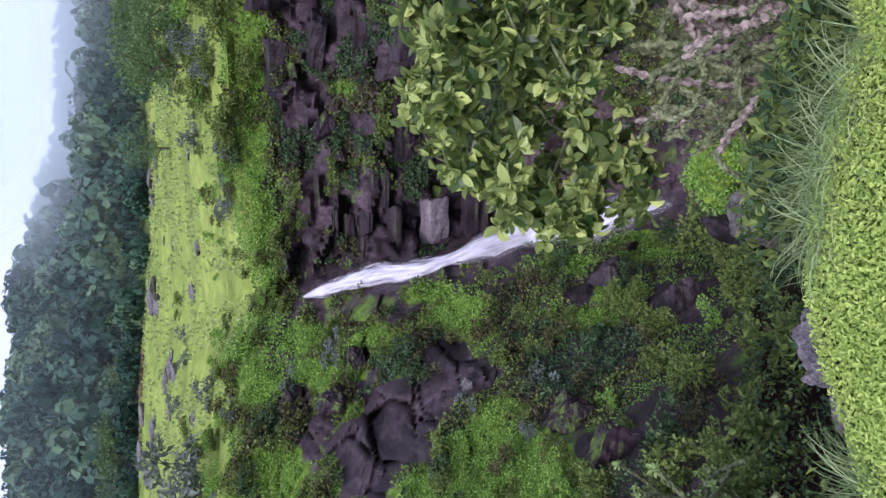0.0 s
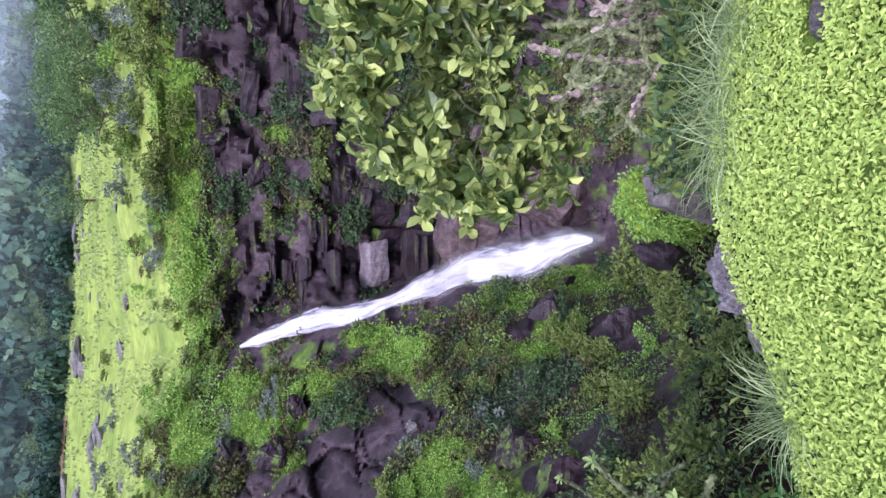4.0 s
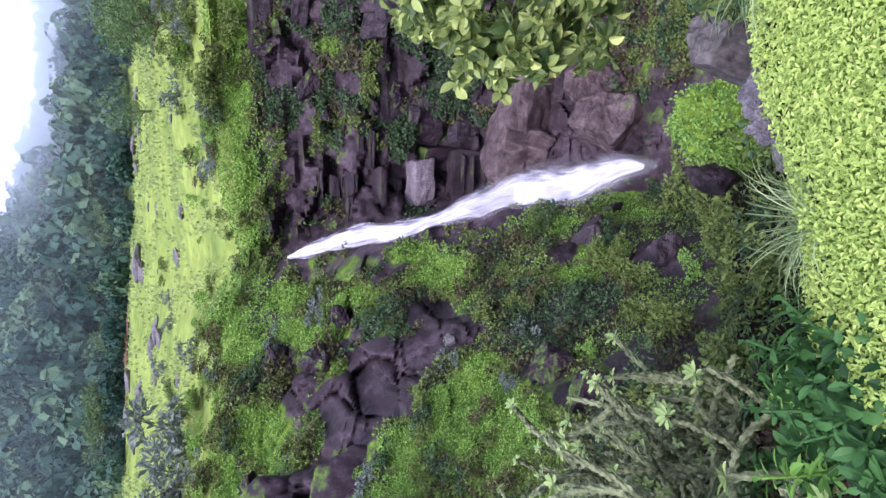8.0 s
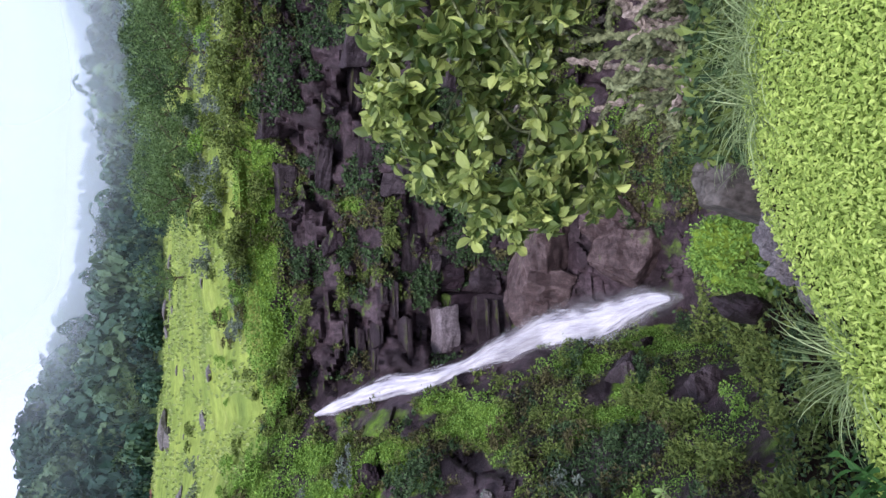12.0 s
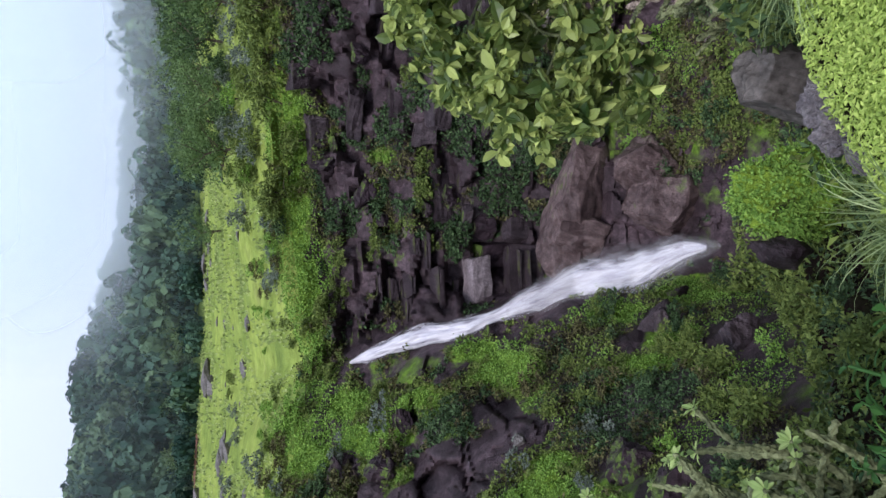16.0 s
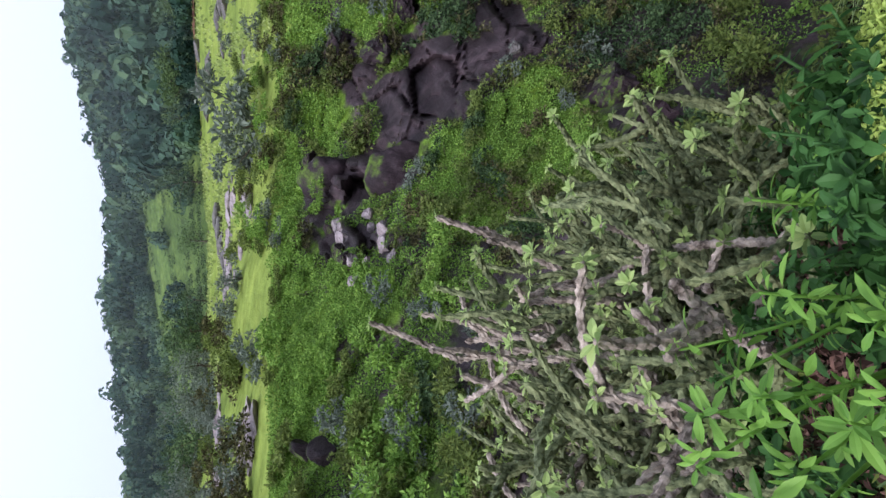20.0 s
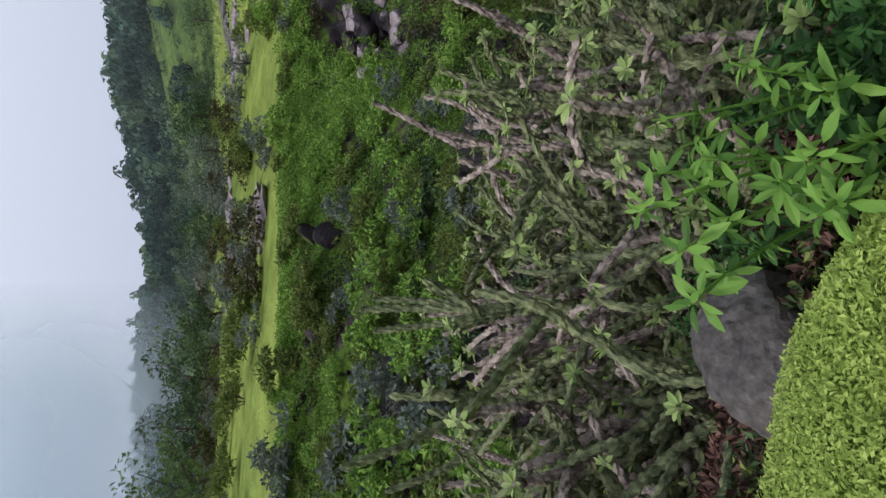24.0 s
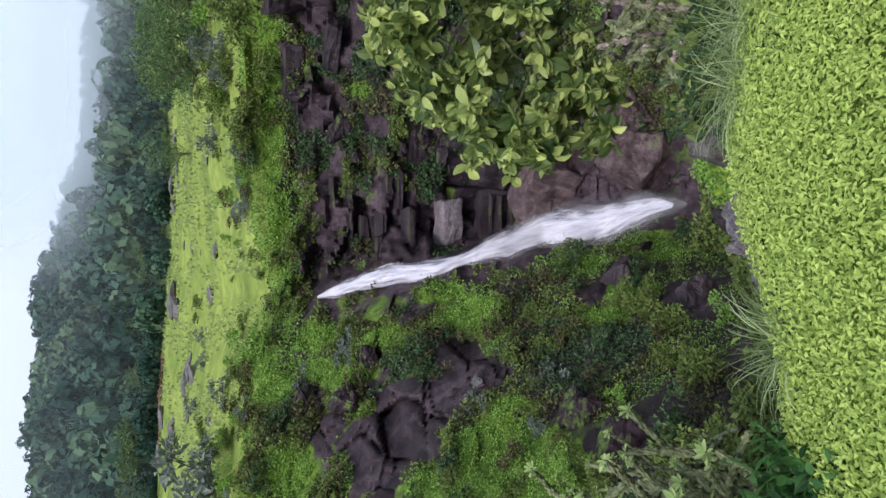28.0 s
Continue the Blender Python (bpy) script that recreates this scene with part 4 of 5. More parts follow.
for k in range(30):
    meadow_rock(mr.uniform(-40, -31), mr.uniform(28, 42), mr.uniform(0.4, 1.2), "pale grey streambed rock above the rim", 0.9, "rocks of the stream bed")


def tree_parts(seed, height=5.0, radius=1.7, leaves=620, size=0.26, material=None, bare=0.3):
    r = np.random.default_rng(seed)
    trunk, d = bent(r, (0, 0, -0.2), (0.1, 0.05, 1), height * 0.42, 8, 0.12)
    limbs = [tube(trunk, np.linspace(0.05, 0.022, 8) * height / 2.4, 6)]
    ends = [trunk[-1]]
    for i in range(8):
        k = r.integers(1, 8)
        ang = i * 2.4 + r.normal() * 0.3
        pts, d = bent(r, trunk[k], (math.cos(ang), math.sin(ang), 0.55), radius * r.uniform(0.6, 1.1), 6, 0.25, 0.4)
        limbs.append(tube(pts, np.linspace(0.018, 0.006, 6) * height / 2.4, 5))
        ends.append(pts[-1])
        ends.append(pts[3])
    ends = np.array(ends)
    crown = leaf_cloud(r, ends, r.uniform(0.35, 0.55, len(ends)) * radius, leaves, size, 0.8)
    return np_mesh("trunk", *joined(limbs), M_BARK), np_mesh("crown", *crown, material or M_TREE)


TREES = [tree_parts(300 + i, 5.0, 1.9 + 0.3 * (i % 2), 950, 0.24, (M_TREE, M_TREE, M_BUSH[2], M_BUSH[3])[i]) for i in range(4)]
TREE_WORDS = ("broad green tree on the meadow", "slender green tree on the meadow", "dark green tree at the meadow's edge", "grey-green thin-leaved tree on the meadow")


def tree(a, r, k, which, label="", group="trees on the meadow"):
    ob = tagged(empty("tree"), label or TREE_WORDS[which], "tree", group)
    trunk, crown = TREES[which]
    part("trunk", trunk, None, ob)
    part("crown", crown, None, ob)
    ob.matrix_world = Matrix.Translation(meadow_at(a, r)) @ Matrix.Rotation(a * 1.7, 4, "Z") @ Matrix.Scale(k, 4)


for a, r, k, which in ((3.1, 60, 1.0, 0), (8.8, 55, 1.05, 1), (10.8, 60, 1.1, 0), (12.5, 50, 1.0, 1), (15, 46, 1.0, 0), (17, 62, 1.3, 0), (19, 48, 1.1, 2), (22, 40, 1.0, 0), (24, 52, 1.2, 2), (27, 42, 1.0, 0), (30, 55, 1.2, 2), (13, 72, 1.2, 2), (20, 80, 1.4, 0), (-43, 52, 1.1, 2), (-46, 46, 0.8, 3), (-49, 50, 0.9, 3), (-52, 45, 0.8, 2), (-56, 42, 0.8, 3), (-60, 36, 0.9, 2), (-63, 40, 1.0, 0), (-66, 30, 0.8, 2), (-70, 34, 0.9, 2), (-74, 26, 0.9, 0), (-78, 30, 1.0, 2), (-45, 64, 1, 2), (-54, 60, 1, 2)):
    tree(a, r, k, which)
for a, r, k, which in ((4.6, 39, 1.5, 3), (7.5, 36, 1.3, 2), (-9.5, 57, 1.2, 2), (-11, 58, 0.9, 0), (-24.8, 30.0, 3.4, 3), (-27.0, 31, 2.4, 3), (-43, 29.5, 1.6, 4), (-41.5, 27, 1.2, 3), (-12.6, 52, 1.1, 3), (-14.5, 46, 1.0, 3), (-18.5, 50, 1.3, 3), (-20, 40, 1.2, 0), (-22, 33, 1.3, 0), (-17.5, 33, 1.2, 3), (-15.5, 31, 1.0, 0), (-30, 30, 1.2, 0), (-38.5, 26, 1.2, 3), (-47, 24, 1.2, 4), (-50, 29, 1.3, 3), (-53, 31, 1.3, 2), (-58, 27, 1.3, 3), (-62, 22, 1.2, 0), (-68, 20, 1.2, 2), (-48, 38, 1.5, 3), (-36.5, 30, 1.0, 2), (11, 34, 1.4, 0), (16, 34, 1.6, 2), (20, 33, 1.6, 0)):
    p = meadow_at(a, r)
    bush(p, k, which, a, "bushes on the meadow", label="grey-green bush standing in the meadow" if which == 3 else "rounded bush standing in the meadow")

br = random.Random(33)
for k in range(34):
    a, r = br.uniform(8.5, 34), br.uniform(35, 98)
    tree(a, r, (0.6 + 0.008 * r) * br.uniform(0.8, 1.3), br.choice((0, 2, 1, 2)), group="trees on the far bank")
crowd = []
for k in range(60):
    a, r = br.uniform(7.5, 33), br.uniform(31.5, 56)
    crowd.append((meadow_at(a, r), br.uniform(1.0, 1.9), br.choice((0, 3, 7, 6, 3, 5)), br.uniform(0, 6)))
thick_scrub(crowd, "leafy mixed scrub crowding the far rim")
crowd = []
for k in range(190):
    a, r = br.uniform(-84, -43), br.uniform(15.5, 75)
    crowd.append((meadow_at(a, r), (0.75 + 0.014 * r) * br.uniform(0.6, 1.3), br.choice((3, 4, 0, 3, 2)), br.uniform(0, 6)))
thick_scrub(crowd, "scattered grey-green scrub on the land above the rim")


crowd = []
for k in range(70):
    a = br.uniform(-36, 8)
    crowd.append((meadow_at(a, by_bearing(RIM_R, a) + 0.5 + 9 * br.random() ** 2), br.uniform(0.4, 1.1), br.choice((3, 0, 5, 5, 4, 7)), br.uniform(0, 6)))
thick_scrub(crowd, "low mixed bushes along the meadow's rim")
crowd = []
for k in range(95):
    a, s = br.uniform(-78, -36), br.uniform(0.25, 1.02)
    p, nor = on_wall(a, s)
    crowd.append((p, br.uniform(0.35, 1.0), br.choice((3, 5, 0, 5, 0, 5)), br.uniform(0, 6)))
thick_scrub(crowd, "grey-green and olive scrub under the rim")


def meadow_tufts():
    """Coarse grass and weeds standing out of the meadow."""
    r = np.random.default_rng(37)
    n = 16000
    a, d = r.uniform(-80, 30, n), 31 + 74 * r.random(n) ** 1.3
    at, size = [], []
    for b, e in zip(a, d):
        if e > by_bearing(RIM_R, b) + 1 and lump((b * 0.3, e * 0.12, 0), 1.0, 7) > -0.15:
            at.append(meadow_at(b, e))
            size.append(0.10 + 0.0035 * e)
    at, size = np.array(at), np.array(size)
    k = len(at)
    tip = r.normal(size=(k, 3)) * np.array([0.5, 0.5, 0.2]) + np.array([0, 0, 0.8])
    face = r.normal(size=(k, 3)) * 0.4 + np.array([0, -1, 0.6])
    ob = part("meadow_grass", np_mesh("meadow_grass", *leaf_arrays(at, tip, face, size, size * 0.8), M_MEADOWGRASS), None)
    tagged(ob, "coarse pale green grass tufts across the meadow", "grass", kind="stuff")


meadow_tufts()

# a bare leaning snag at the crest and the dry twigs on the slope
def snag(where, way, length, seed, label, thick=0.05):
    r = np.random.default_rng(seed)
    pts, d = bent(r, (0, 0, -0.15), way, length, 12, 0.35)
    ob = tagged(part("dead_branch", np_mesh("dead_branch", *tube(pts, np.linspace(thick, thick * 0.35, 12), 6), M_BARK), None), label, "branch", "bare branches")
    for i in range(6):
        k = r.integers(4, 12)
        q, _ = bent(r, pts[k], unit(np.array(way, float)) + r.normal(size=3) * 0.7, length * r.uniform(0.25, 0.5), 7, 0.4)
        part("side_twig", np_mesh("side_twig", *tube(q, np.linspace(thick * 0.45, thick * 0.12, 7), 5), M_BARK), None, ob)
    ob.location = where


p, _ = on_wall(-13.0, 0.97)
snag(p, (-0.9, -0.2, 0.5), 3.4, 5, "bare crooked branch leaning out at the crest", 0.075)
p, _ = on_wall(-15.0, 1.0)
snag(p, (-0.7, 0.1, 0.8), 2.0, 6, "bare crooked branch leaning out at the crest", 0.035)
p, _ = on_wall(-22.5, 0.36)
snag(p, (-0.9, -0.2, 0.25), 1.2, 7, "thin dead twigs lying on the moss", 0.018)
p, _ = on_wall(-24.0, 0.66)
snag(p, (0.3, -0.3, 0.6), 0.9, 8, "pale dead twig against the rock face", 0.018)

# ---------------------------------------------------------------- the forested hills
def forest():
    r = np.random.default_rng(41)
    models = []
    for i in range(10):
        c = np.clip(r.normal(size=(11, 3)), -1.2, 1.2) * np.array([0.5, 0.5, 0.3]) + np.array([0, 0, 0.15])
        rad = r.uniform(0.3, 0.52, 11)
        pick = r.integers(0, 11, 220)
        d = unit(r.normal(size=(220, 3)) + np.array([0, 0, 0.35]))
        at = c[pick] + d * (rad[pick] * r.uniform(0.82, 1.06, 220))[:, None]
        L = r.uniform(0.16, 0.38, 220)
        tip = np.cross(d, r.normal(size=(220, 3))) + 0.04 * d
        models.append(leaf_arrays(at - unit(tip) * L[:, None] * 0.5, tip, d + r.normal(size=(220, 3)) * 0.14, L, L * 0.9, fold=0.06))
    got = [], [], []
    n, most, fringe = 0, 2000, 330
    while n < most + fringe:
        a = r.uniform(-98, 48)
        rad = math.sqrt(r.uniform(104.0 ** 2, 236.0 ** 2))
        foot = MEADOW_END + 8 * math.sin(a * 0.09)
        edge = foot + (230 - foot) * (field_end(a) - 4)
        lone = rad < edge and rad > foot + 6 and r.random() < 0.34
        if rad < edge + 1 and n <= most and not lone:
            continue
        if n > most:
            rad = edge + r.uniform(-2.5, 5)
        p = Vector((rad * math.sin(radians(a)), rad * math.cos(radians(a)), 0))
        h, _ = drop(p.x, p.y)
        k = r.uniform(2.6, 5.4) if n <= most and not lone else r.uniform(1.2, 2.6)
        v, t = models[r.integers(0, 10)]
        ang = r.uniform(0, 6.28)
        cs, sn = math.cos(ang), math.sin(ang)
        w = v * k * np.array([1, 1, r.uniform(0.95, 1.5)])
        w = np.stack([w[:, 0] * cs - w[:, 1] * sn, w[:, 0] * sn + w[:, 1] * cs, w[:, 2]], 1) + np.array([h.x, h.y, h.z + k * 0.6])
        got[(0, 0, 1, 2, 2)[r.integers(0, 5)]].append((w, t))
        n += 1
    for some, m, word in zip(got, (M_FOREST, M_FOREST_PALE, M_FOREST_DARK), ("dense green wet forest covering the hills", "paler green crowns among the hill forest", "dark green crowns of the hill forest")):
        tagged(part("forest", np_mesh("forest", *joined(some), m), None), word, "forest", kind="stuff")


forest()
for i in range(16):
    a = -68 + i * 4.7 + mr.uniform(-1, 1)
    tree(a, 101 + mr.uniform(0, 6), mr.uniform(1.3, 2.0), (2, 0, 2, 1)[i % 4], "tall tree at the forest's foot" if i % 2 else "dark tree at the forest's foot", "trees at the forest edge")
tree(-21.4, 100, 2.1, 1, "pale green tall tree before the dark forest", "trees at the forest edge")


def hedges():
    """Low scrub along the field terraces."""
    r = np.random.default_rng(51)
    at = []
    for rad in (70, 78, 86, 93, 99, 108, 116, 125, 134, 144, 153):
        for a in np.arange(-74, -29, 0.35):
            if rad < 102 and a > -44:
                continue
            if r.random() < (0.5 if rad < 102 else 0.8):
                q = meadow_at(a + r.normal() * 0.2, rad + r.normal() * 0.8 + 2 * math.sin(a * 0.5))
                at.append(np.array(q) + np.array([0, 0, 0.2]))
    ob = part("hedge_scrub", np_mesh("hedge_scrub", *leaf_cloud(r, np.array(at), np.full(len(at), 0.8), 34000, 0.34), M_BUSH[2]), None)
    tagged(ob, "low green scrub along the field terraces", "hedge", kind="stuff")


hedges()


def track():
    verts, faces = [], []
    for i, a in enumerate(np.linspace(-22, -14, 30)):
        for r in (96.5, 99.4):
            p = meadow_at(a, r + 8 * math.sin(a * 0.09) * 0.8)
            verts.append((p.x, p.y, p.z + 0.25))
        if i:
            faces.append((2 * i - 2, 2 * i - 1, 2 * i + 1, 2 * i))
    ob = part("dirt_track", mesh_of("dirt_track", verts, faces, ground_mat("red_earth", [(0.3, (0.12, 0.06, 0.04)), (0.6, (0.22, 0.12, 0.09))], 0.6, 0.1, 2.0)), None)
    tagged(ob, "reddish-brown earth track at the forest's foot", "road", kind="structure")


track()


def hut():
    p = meadow_at(-57.4, 112)
    ob = tagged(empty("hut"), "small pinkish hut among far trees", "hut")
    ob.location = p
    bm = bmesh.new()
    bmesh.ops.create_cube(bm, size=1, matrix=Matrix.Translation((0, 0, 1.1)) @ Matrix.Diagonal((4, 3, 2.6, 1)))
    part("wall", bm, bark_mat("pink_plaster", (0.35, 0.20, 0.17), (0.5, 0.32, 0.28), 2), ob)
    bm = bmesh.new()
    pts = [bm.verts.new(c) for c in ((-2.4, -1.9, 2.4), (2.4, -1.9, 2.4), (2.4, 1.9, 2.4), (-2.4, 1.9, 2.4), (-2.4, 0, 3.6), (2.4, 0, 3.6))]
    for f in ((0, 1, 5, 4), (2, 3, 4, 5), (0, 4, 3), (1, 2, 5), (0, 3, 2, 1)):
        bm.faces.new([pts[i] for i in f])
    part("roof", bm, bark_mat("tin_roof", (0.14, 0.10, 0.09), (0.22, 0.16, 0.15), 3), ob)


hut()

# ---------------------------------------------------------------- low cloud and painted haze on the hills
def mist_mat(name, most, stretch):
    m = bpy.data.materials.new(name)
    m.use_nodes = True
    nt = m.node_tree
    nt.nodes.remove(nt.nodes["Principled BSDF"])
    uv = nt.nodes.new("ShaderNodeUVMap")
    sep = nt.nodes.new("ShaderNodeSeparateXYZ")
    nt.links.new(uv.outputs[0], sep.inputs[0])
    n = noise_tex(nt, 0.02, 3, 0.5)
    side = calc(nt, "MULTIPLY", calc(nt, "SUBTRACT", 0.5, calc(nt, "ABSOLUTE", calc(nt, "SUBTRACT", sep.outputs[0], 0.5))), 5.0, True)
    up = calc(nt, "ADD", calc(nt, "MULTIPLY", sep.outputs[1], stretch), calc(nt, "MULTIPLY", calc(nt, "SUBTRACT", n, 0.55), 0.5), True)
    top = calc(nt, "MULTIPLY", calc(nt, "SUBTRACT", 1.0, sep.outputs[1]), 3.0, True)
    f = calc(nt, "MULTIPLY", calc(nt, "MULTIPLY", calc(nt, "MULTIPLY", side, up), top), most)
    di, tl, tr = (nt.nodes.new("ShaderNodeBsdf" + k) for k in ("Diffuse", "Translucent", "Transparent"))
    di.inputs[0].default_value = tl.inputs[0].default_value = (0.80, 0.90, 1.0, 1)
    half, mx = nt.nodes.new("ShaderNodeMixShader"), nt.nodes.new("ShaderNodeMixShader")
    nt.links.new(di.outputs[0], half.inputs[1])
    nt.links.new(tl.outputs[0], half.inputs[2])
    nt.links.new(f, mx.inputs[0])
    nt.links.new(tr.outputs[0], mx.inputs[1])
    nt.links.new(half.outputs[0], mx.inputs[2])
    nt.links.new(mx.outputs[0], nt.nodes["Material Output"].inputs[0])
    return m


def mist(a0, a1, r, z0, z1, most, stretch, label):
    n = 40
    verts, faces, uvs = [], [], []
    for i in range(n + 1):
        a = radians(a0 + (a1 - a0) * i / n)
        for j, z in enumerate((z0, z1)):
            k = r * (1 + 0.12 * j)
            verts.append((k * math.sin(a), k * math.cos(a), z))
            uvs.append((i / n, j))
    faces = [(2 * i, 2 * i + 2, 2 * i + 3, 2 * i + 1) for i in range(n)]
    me = mesh_of("mist", verts, faces, mist_mat("painted_haze_and_cloud", most, stretch), True)
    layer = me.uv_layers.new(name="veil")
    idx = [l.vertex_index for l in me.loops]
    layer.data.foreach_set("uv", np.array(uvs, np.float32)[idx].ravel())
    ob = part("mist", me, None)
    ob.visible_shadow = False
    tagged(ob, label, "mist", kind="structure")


# See-through bluish-white sheets that paint distance haze over the forest.
mist(-120, 70, 97, 3, 70, 0.045, 3.0, "translucent sheet painted as thin haze before the hills")
mist(-120, 70, 118, 8, 70, 0.025, 2.2, "translucent sheet painted as thin haze before the hills")
# This sheet also paints haze on the right-hand hills.
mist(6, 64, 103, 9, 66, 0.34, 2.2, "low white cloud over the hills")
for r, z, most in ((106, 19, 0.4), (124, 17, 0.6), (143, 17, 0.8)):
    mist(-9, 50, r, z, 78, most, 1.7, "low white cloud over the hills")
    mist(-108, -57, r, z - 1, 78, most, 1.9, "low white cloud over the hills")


# ---------------------------------------------------------------- the near bank
def clover():
    """The carpet of small leaves on the bank."""
    n = 190000
    x, y = rng.uniform(-1.25, 1.35, n), rng.uniform(-0.45, 1.25, n)
    a, r = np.degrees(np.arctan2(x, y)), np.hypot(x, y)
    edge = np.interp(a, EDGE_BEAR, EDGE)
    wave = np.array([0.06 * lump((p, q, 0), 0.22, 3) for p, q in zip(x, y)])
    bare = ((x - 0.63) / 0.07) ** 2 + ((y - 0.83) / 0.028) ** 2
    keep = (r < edge * (1.03 + wave)) & (bare > 1 + 2 * wave)
    x, y, wave = x[keep], y[keep], wave[keep]
    z = np.array([drop(p, q, 3)[0].z for p, q in zip(x, y)])
    k = len(x)
    up = rng.uniform(0.0, 1.0, k) ** 0.6 * (0.03 + 0.4 * np.abs(wave)) + 0.004
    at = np.stack([x, y, z + up], 1)
    ang = rng.uniform(0, 6.28, k)
    tip = np.stack([np.cos(ang), np.sin(ang), rng.normal(0.25, 0.35, k)], 1)
    face = np.stack([rng.normal(0, 0.35, k), rng.normal(-0.1, 0.35, k), np.ones(k)], 1)
    L = rng.uniform(0.008, 0.016, k)
    v, t = leaf_arrays(at, tip, face, L, L * rng.uniform(0.38, 0.55, k), droop=0.2)
    ob = part("clover", np_mesh("clover", v, t, M_CLOVER), None)
    tagged(ob, "dense bright yellow-green carpet of small-leaved plants", "ground cover", kind="stuff")


clover()


def blade_mesh(name, r, n, length, spread, lean, material=M_GRASS, width=0.006):
    parts = []
    for _ in range(n):
        ang = r.uniform(0, 6.28)
        d = np.array([math.cos(ang), math.sin(ang), 0]) * spread * r.uniform(0.3, 1) + np.array(lean) * r.uniform(0.5, 1.2) + np.array([0, 0, 1.0])
        L = length * r.uniform(0.5, 1.15)
        p = np.array([math.cos(ang), math.sin(ang), 0]) * r.uniform(0, 0.05)
        side = unit(np.cross(d, [0.3, 0.2, 1.0]) + r.normal(size=3) * 0.3) * width * r.uniform(0.5, 1.1)
        pts, k = [], 7
        d = unit(d)
        for i in range(k):
            w = side * (1 - (i / (k - 1)) ** 2) + side * 0.08
            pts += [p - w, p + w]
            d = unit(d + np.array([0, 0, -0.36]) + np.array(lean) * 0.06)
            p = p + d * L / (k - 1)
        tri = []
        for i in range(k - 1):
            tri += [(2 * i, 2 * i + 1, 2 * i + 3), (2 * i, 2 * i + 3, 2 * i + 2)]
        parts.append((np.array(pts), np.array(tri)))
    return np_mesh(name, *joined(parts), material)


gr = np.random.default_rng(61)
TUFTS = [blade_mesh("grass_tuft", gr, 110, 0.2, 0.55, (0.0, 0.25, 0), width=0.0015), blade_mesh("grass_tuft", gr, 120, 0.24, 0.65, (-0.15, 0.3, 0), width=0.0015), blade_mesh("grass_tuft", gr, 60, 0.14, 0.6, (0.2, 0.3, 0), width=0.0014)]
for a, i in ((-30, 2), (-9, 2), (-6, 0), (-3, 2), (19, 2), (22, 0), (24, 1), (27, 1), (30, 0), (33, 1), (36, 0), (40, 1), (45, 0), (50, 2)):
    rad = by_bearing(EDGE, a) * 0.985
    g, _ = drop(rad * math.sin(radians(a)), rad * math.cos(radians(a)), 3)
    ob = tagged(new("grass_tuft", TUFTS[i]), "tuft of long arching grass at the bank's edge", "grass", "grass along the bank")
    ob.matrix_world = Matrix.Translation(g + Vector((0, 0, -0.01))) @ Matrix.Rotation(gr.uniform(-0.6, 0.6), 4, "Z")

# stones of the bank
for x, y, z, size, seed, turn in ((0.155, 1.135, 0.44, (0.075, 0.055, 0.06), 120, 40), (0.09, 1.075, 0.455, (0.085, 0.06, 0.065), 121, 50), (0.015, 1.01, 0.465, (0.075, 0.045, 0.055), 122, 48), (0.20, 1.17, 0.40, (0.05, 0.045, 0.05), 125, 10), (0.12, 1.15, 0.38, (0.06, 0.06, 0.06), 126, 80)):
    set_rock("bank_stone", (x, y, z), size, seed, M_BANKSTONE, "rough grey lichened stone at the bank's edge", turn, 6, group="stones at the bank's edge", rough=0.4, sub=5)
set_rock("bank_stone", (0.63, 0.83, 0.56), (0.07, 0.03, 0.035), 123, M_GREY, "small stone showing in a gap of the leaves", 10, 0)
set_rock("smooth_boulder", (-1.27, 0.35, 0.335), (0.185, 0.22, 0.17), 124, M_SMOOTH, "large smooth rounded grey boulder by the bank", 10, 6, cuts=8, rough=0.11, sub=5, depth=(0.7, 0.94))

# ---------------------------------------------------------------- spurge thicket
def rosette_mesh(seed, n=9, length=0.075, material=M_SPURGE_PALE, rise=0.6):
    r = np.random.default_rng(seed)
    ang = np.arange(n) * 2.4 + r.normal(size=n) * 0.2
    el = np.linspace(0.15, 1.1, n) * rise + r.normal(size=n) * 0.1
    tip = np.stack([np.cos(ang) * np.cos(el), np.sin(ang) * np.cos(el), np.sin(el)], 1)
    face = np.stack([-np.cos(ang) * np.sin(el), -np.sin(ang) * np.sin(el), np.cos(el)], 1) + r.normal(size=(n, 3)) * 0.15
    L = length * r.uniform(0.7, 1.2, n)
    return np_mesh("leaf_rosette", *leaf_arrays(tip * 0.008, tip, face, L, L * r.uniform(0.4, 0.52, n), True, 0.2, 0.18), material)


PALE = [rosette_mesh(400 + i, 7 + i, 0.06 + 0.006 * i) for i in range(4)]


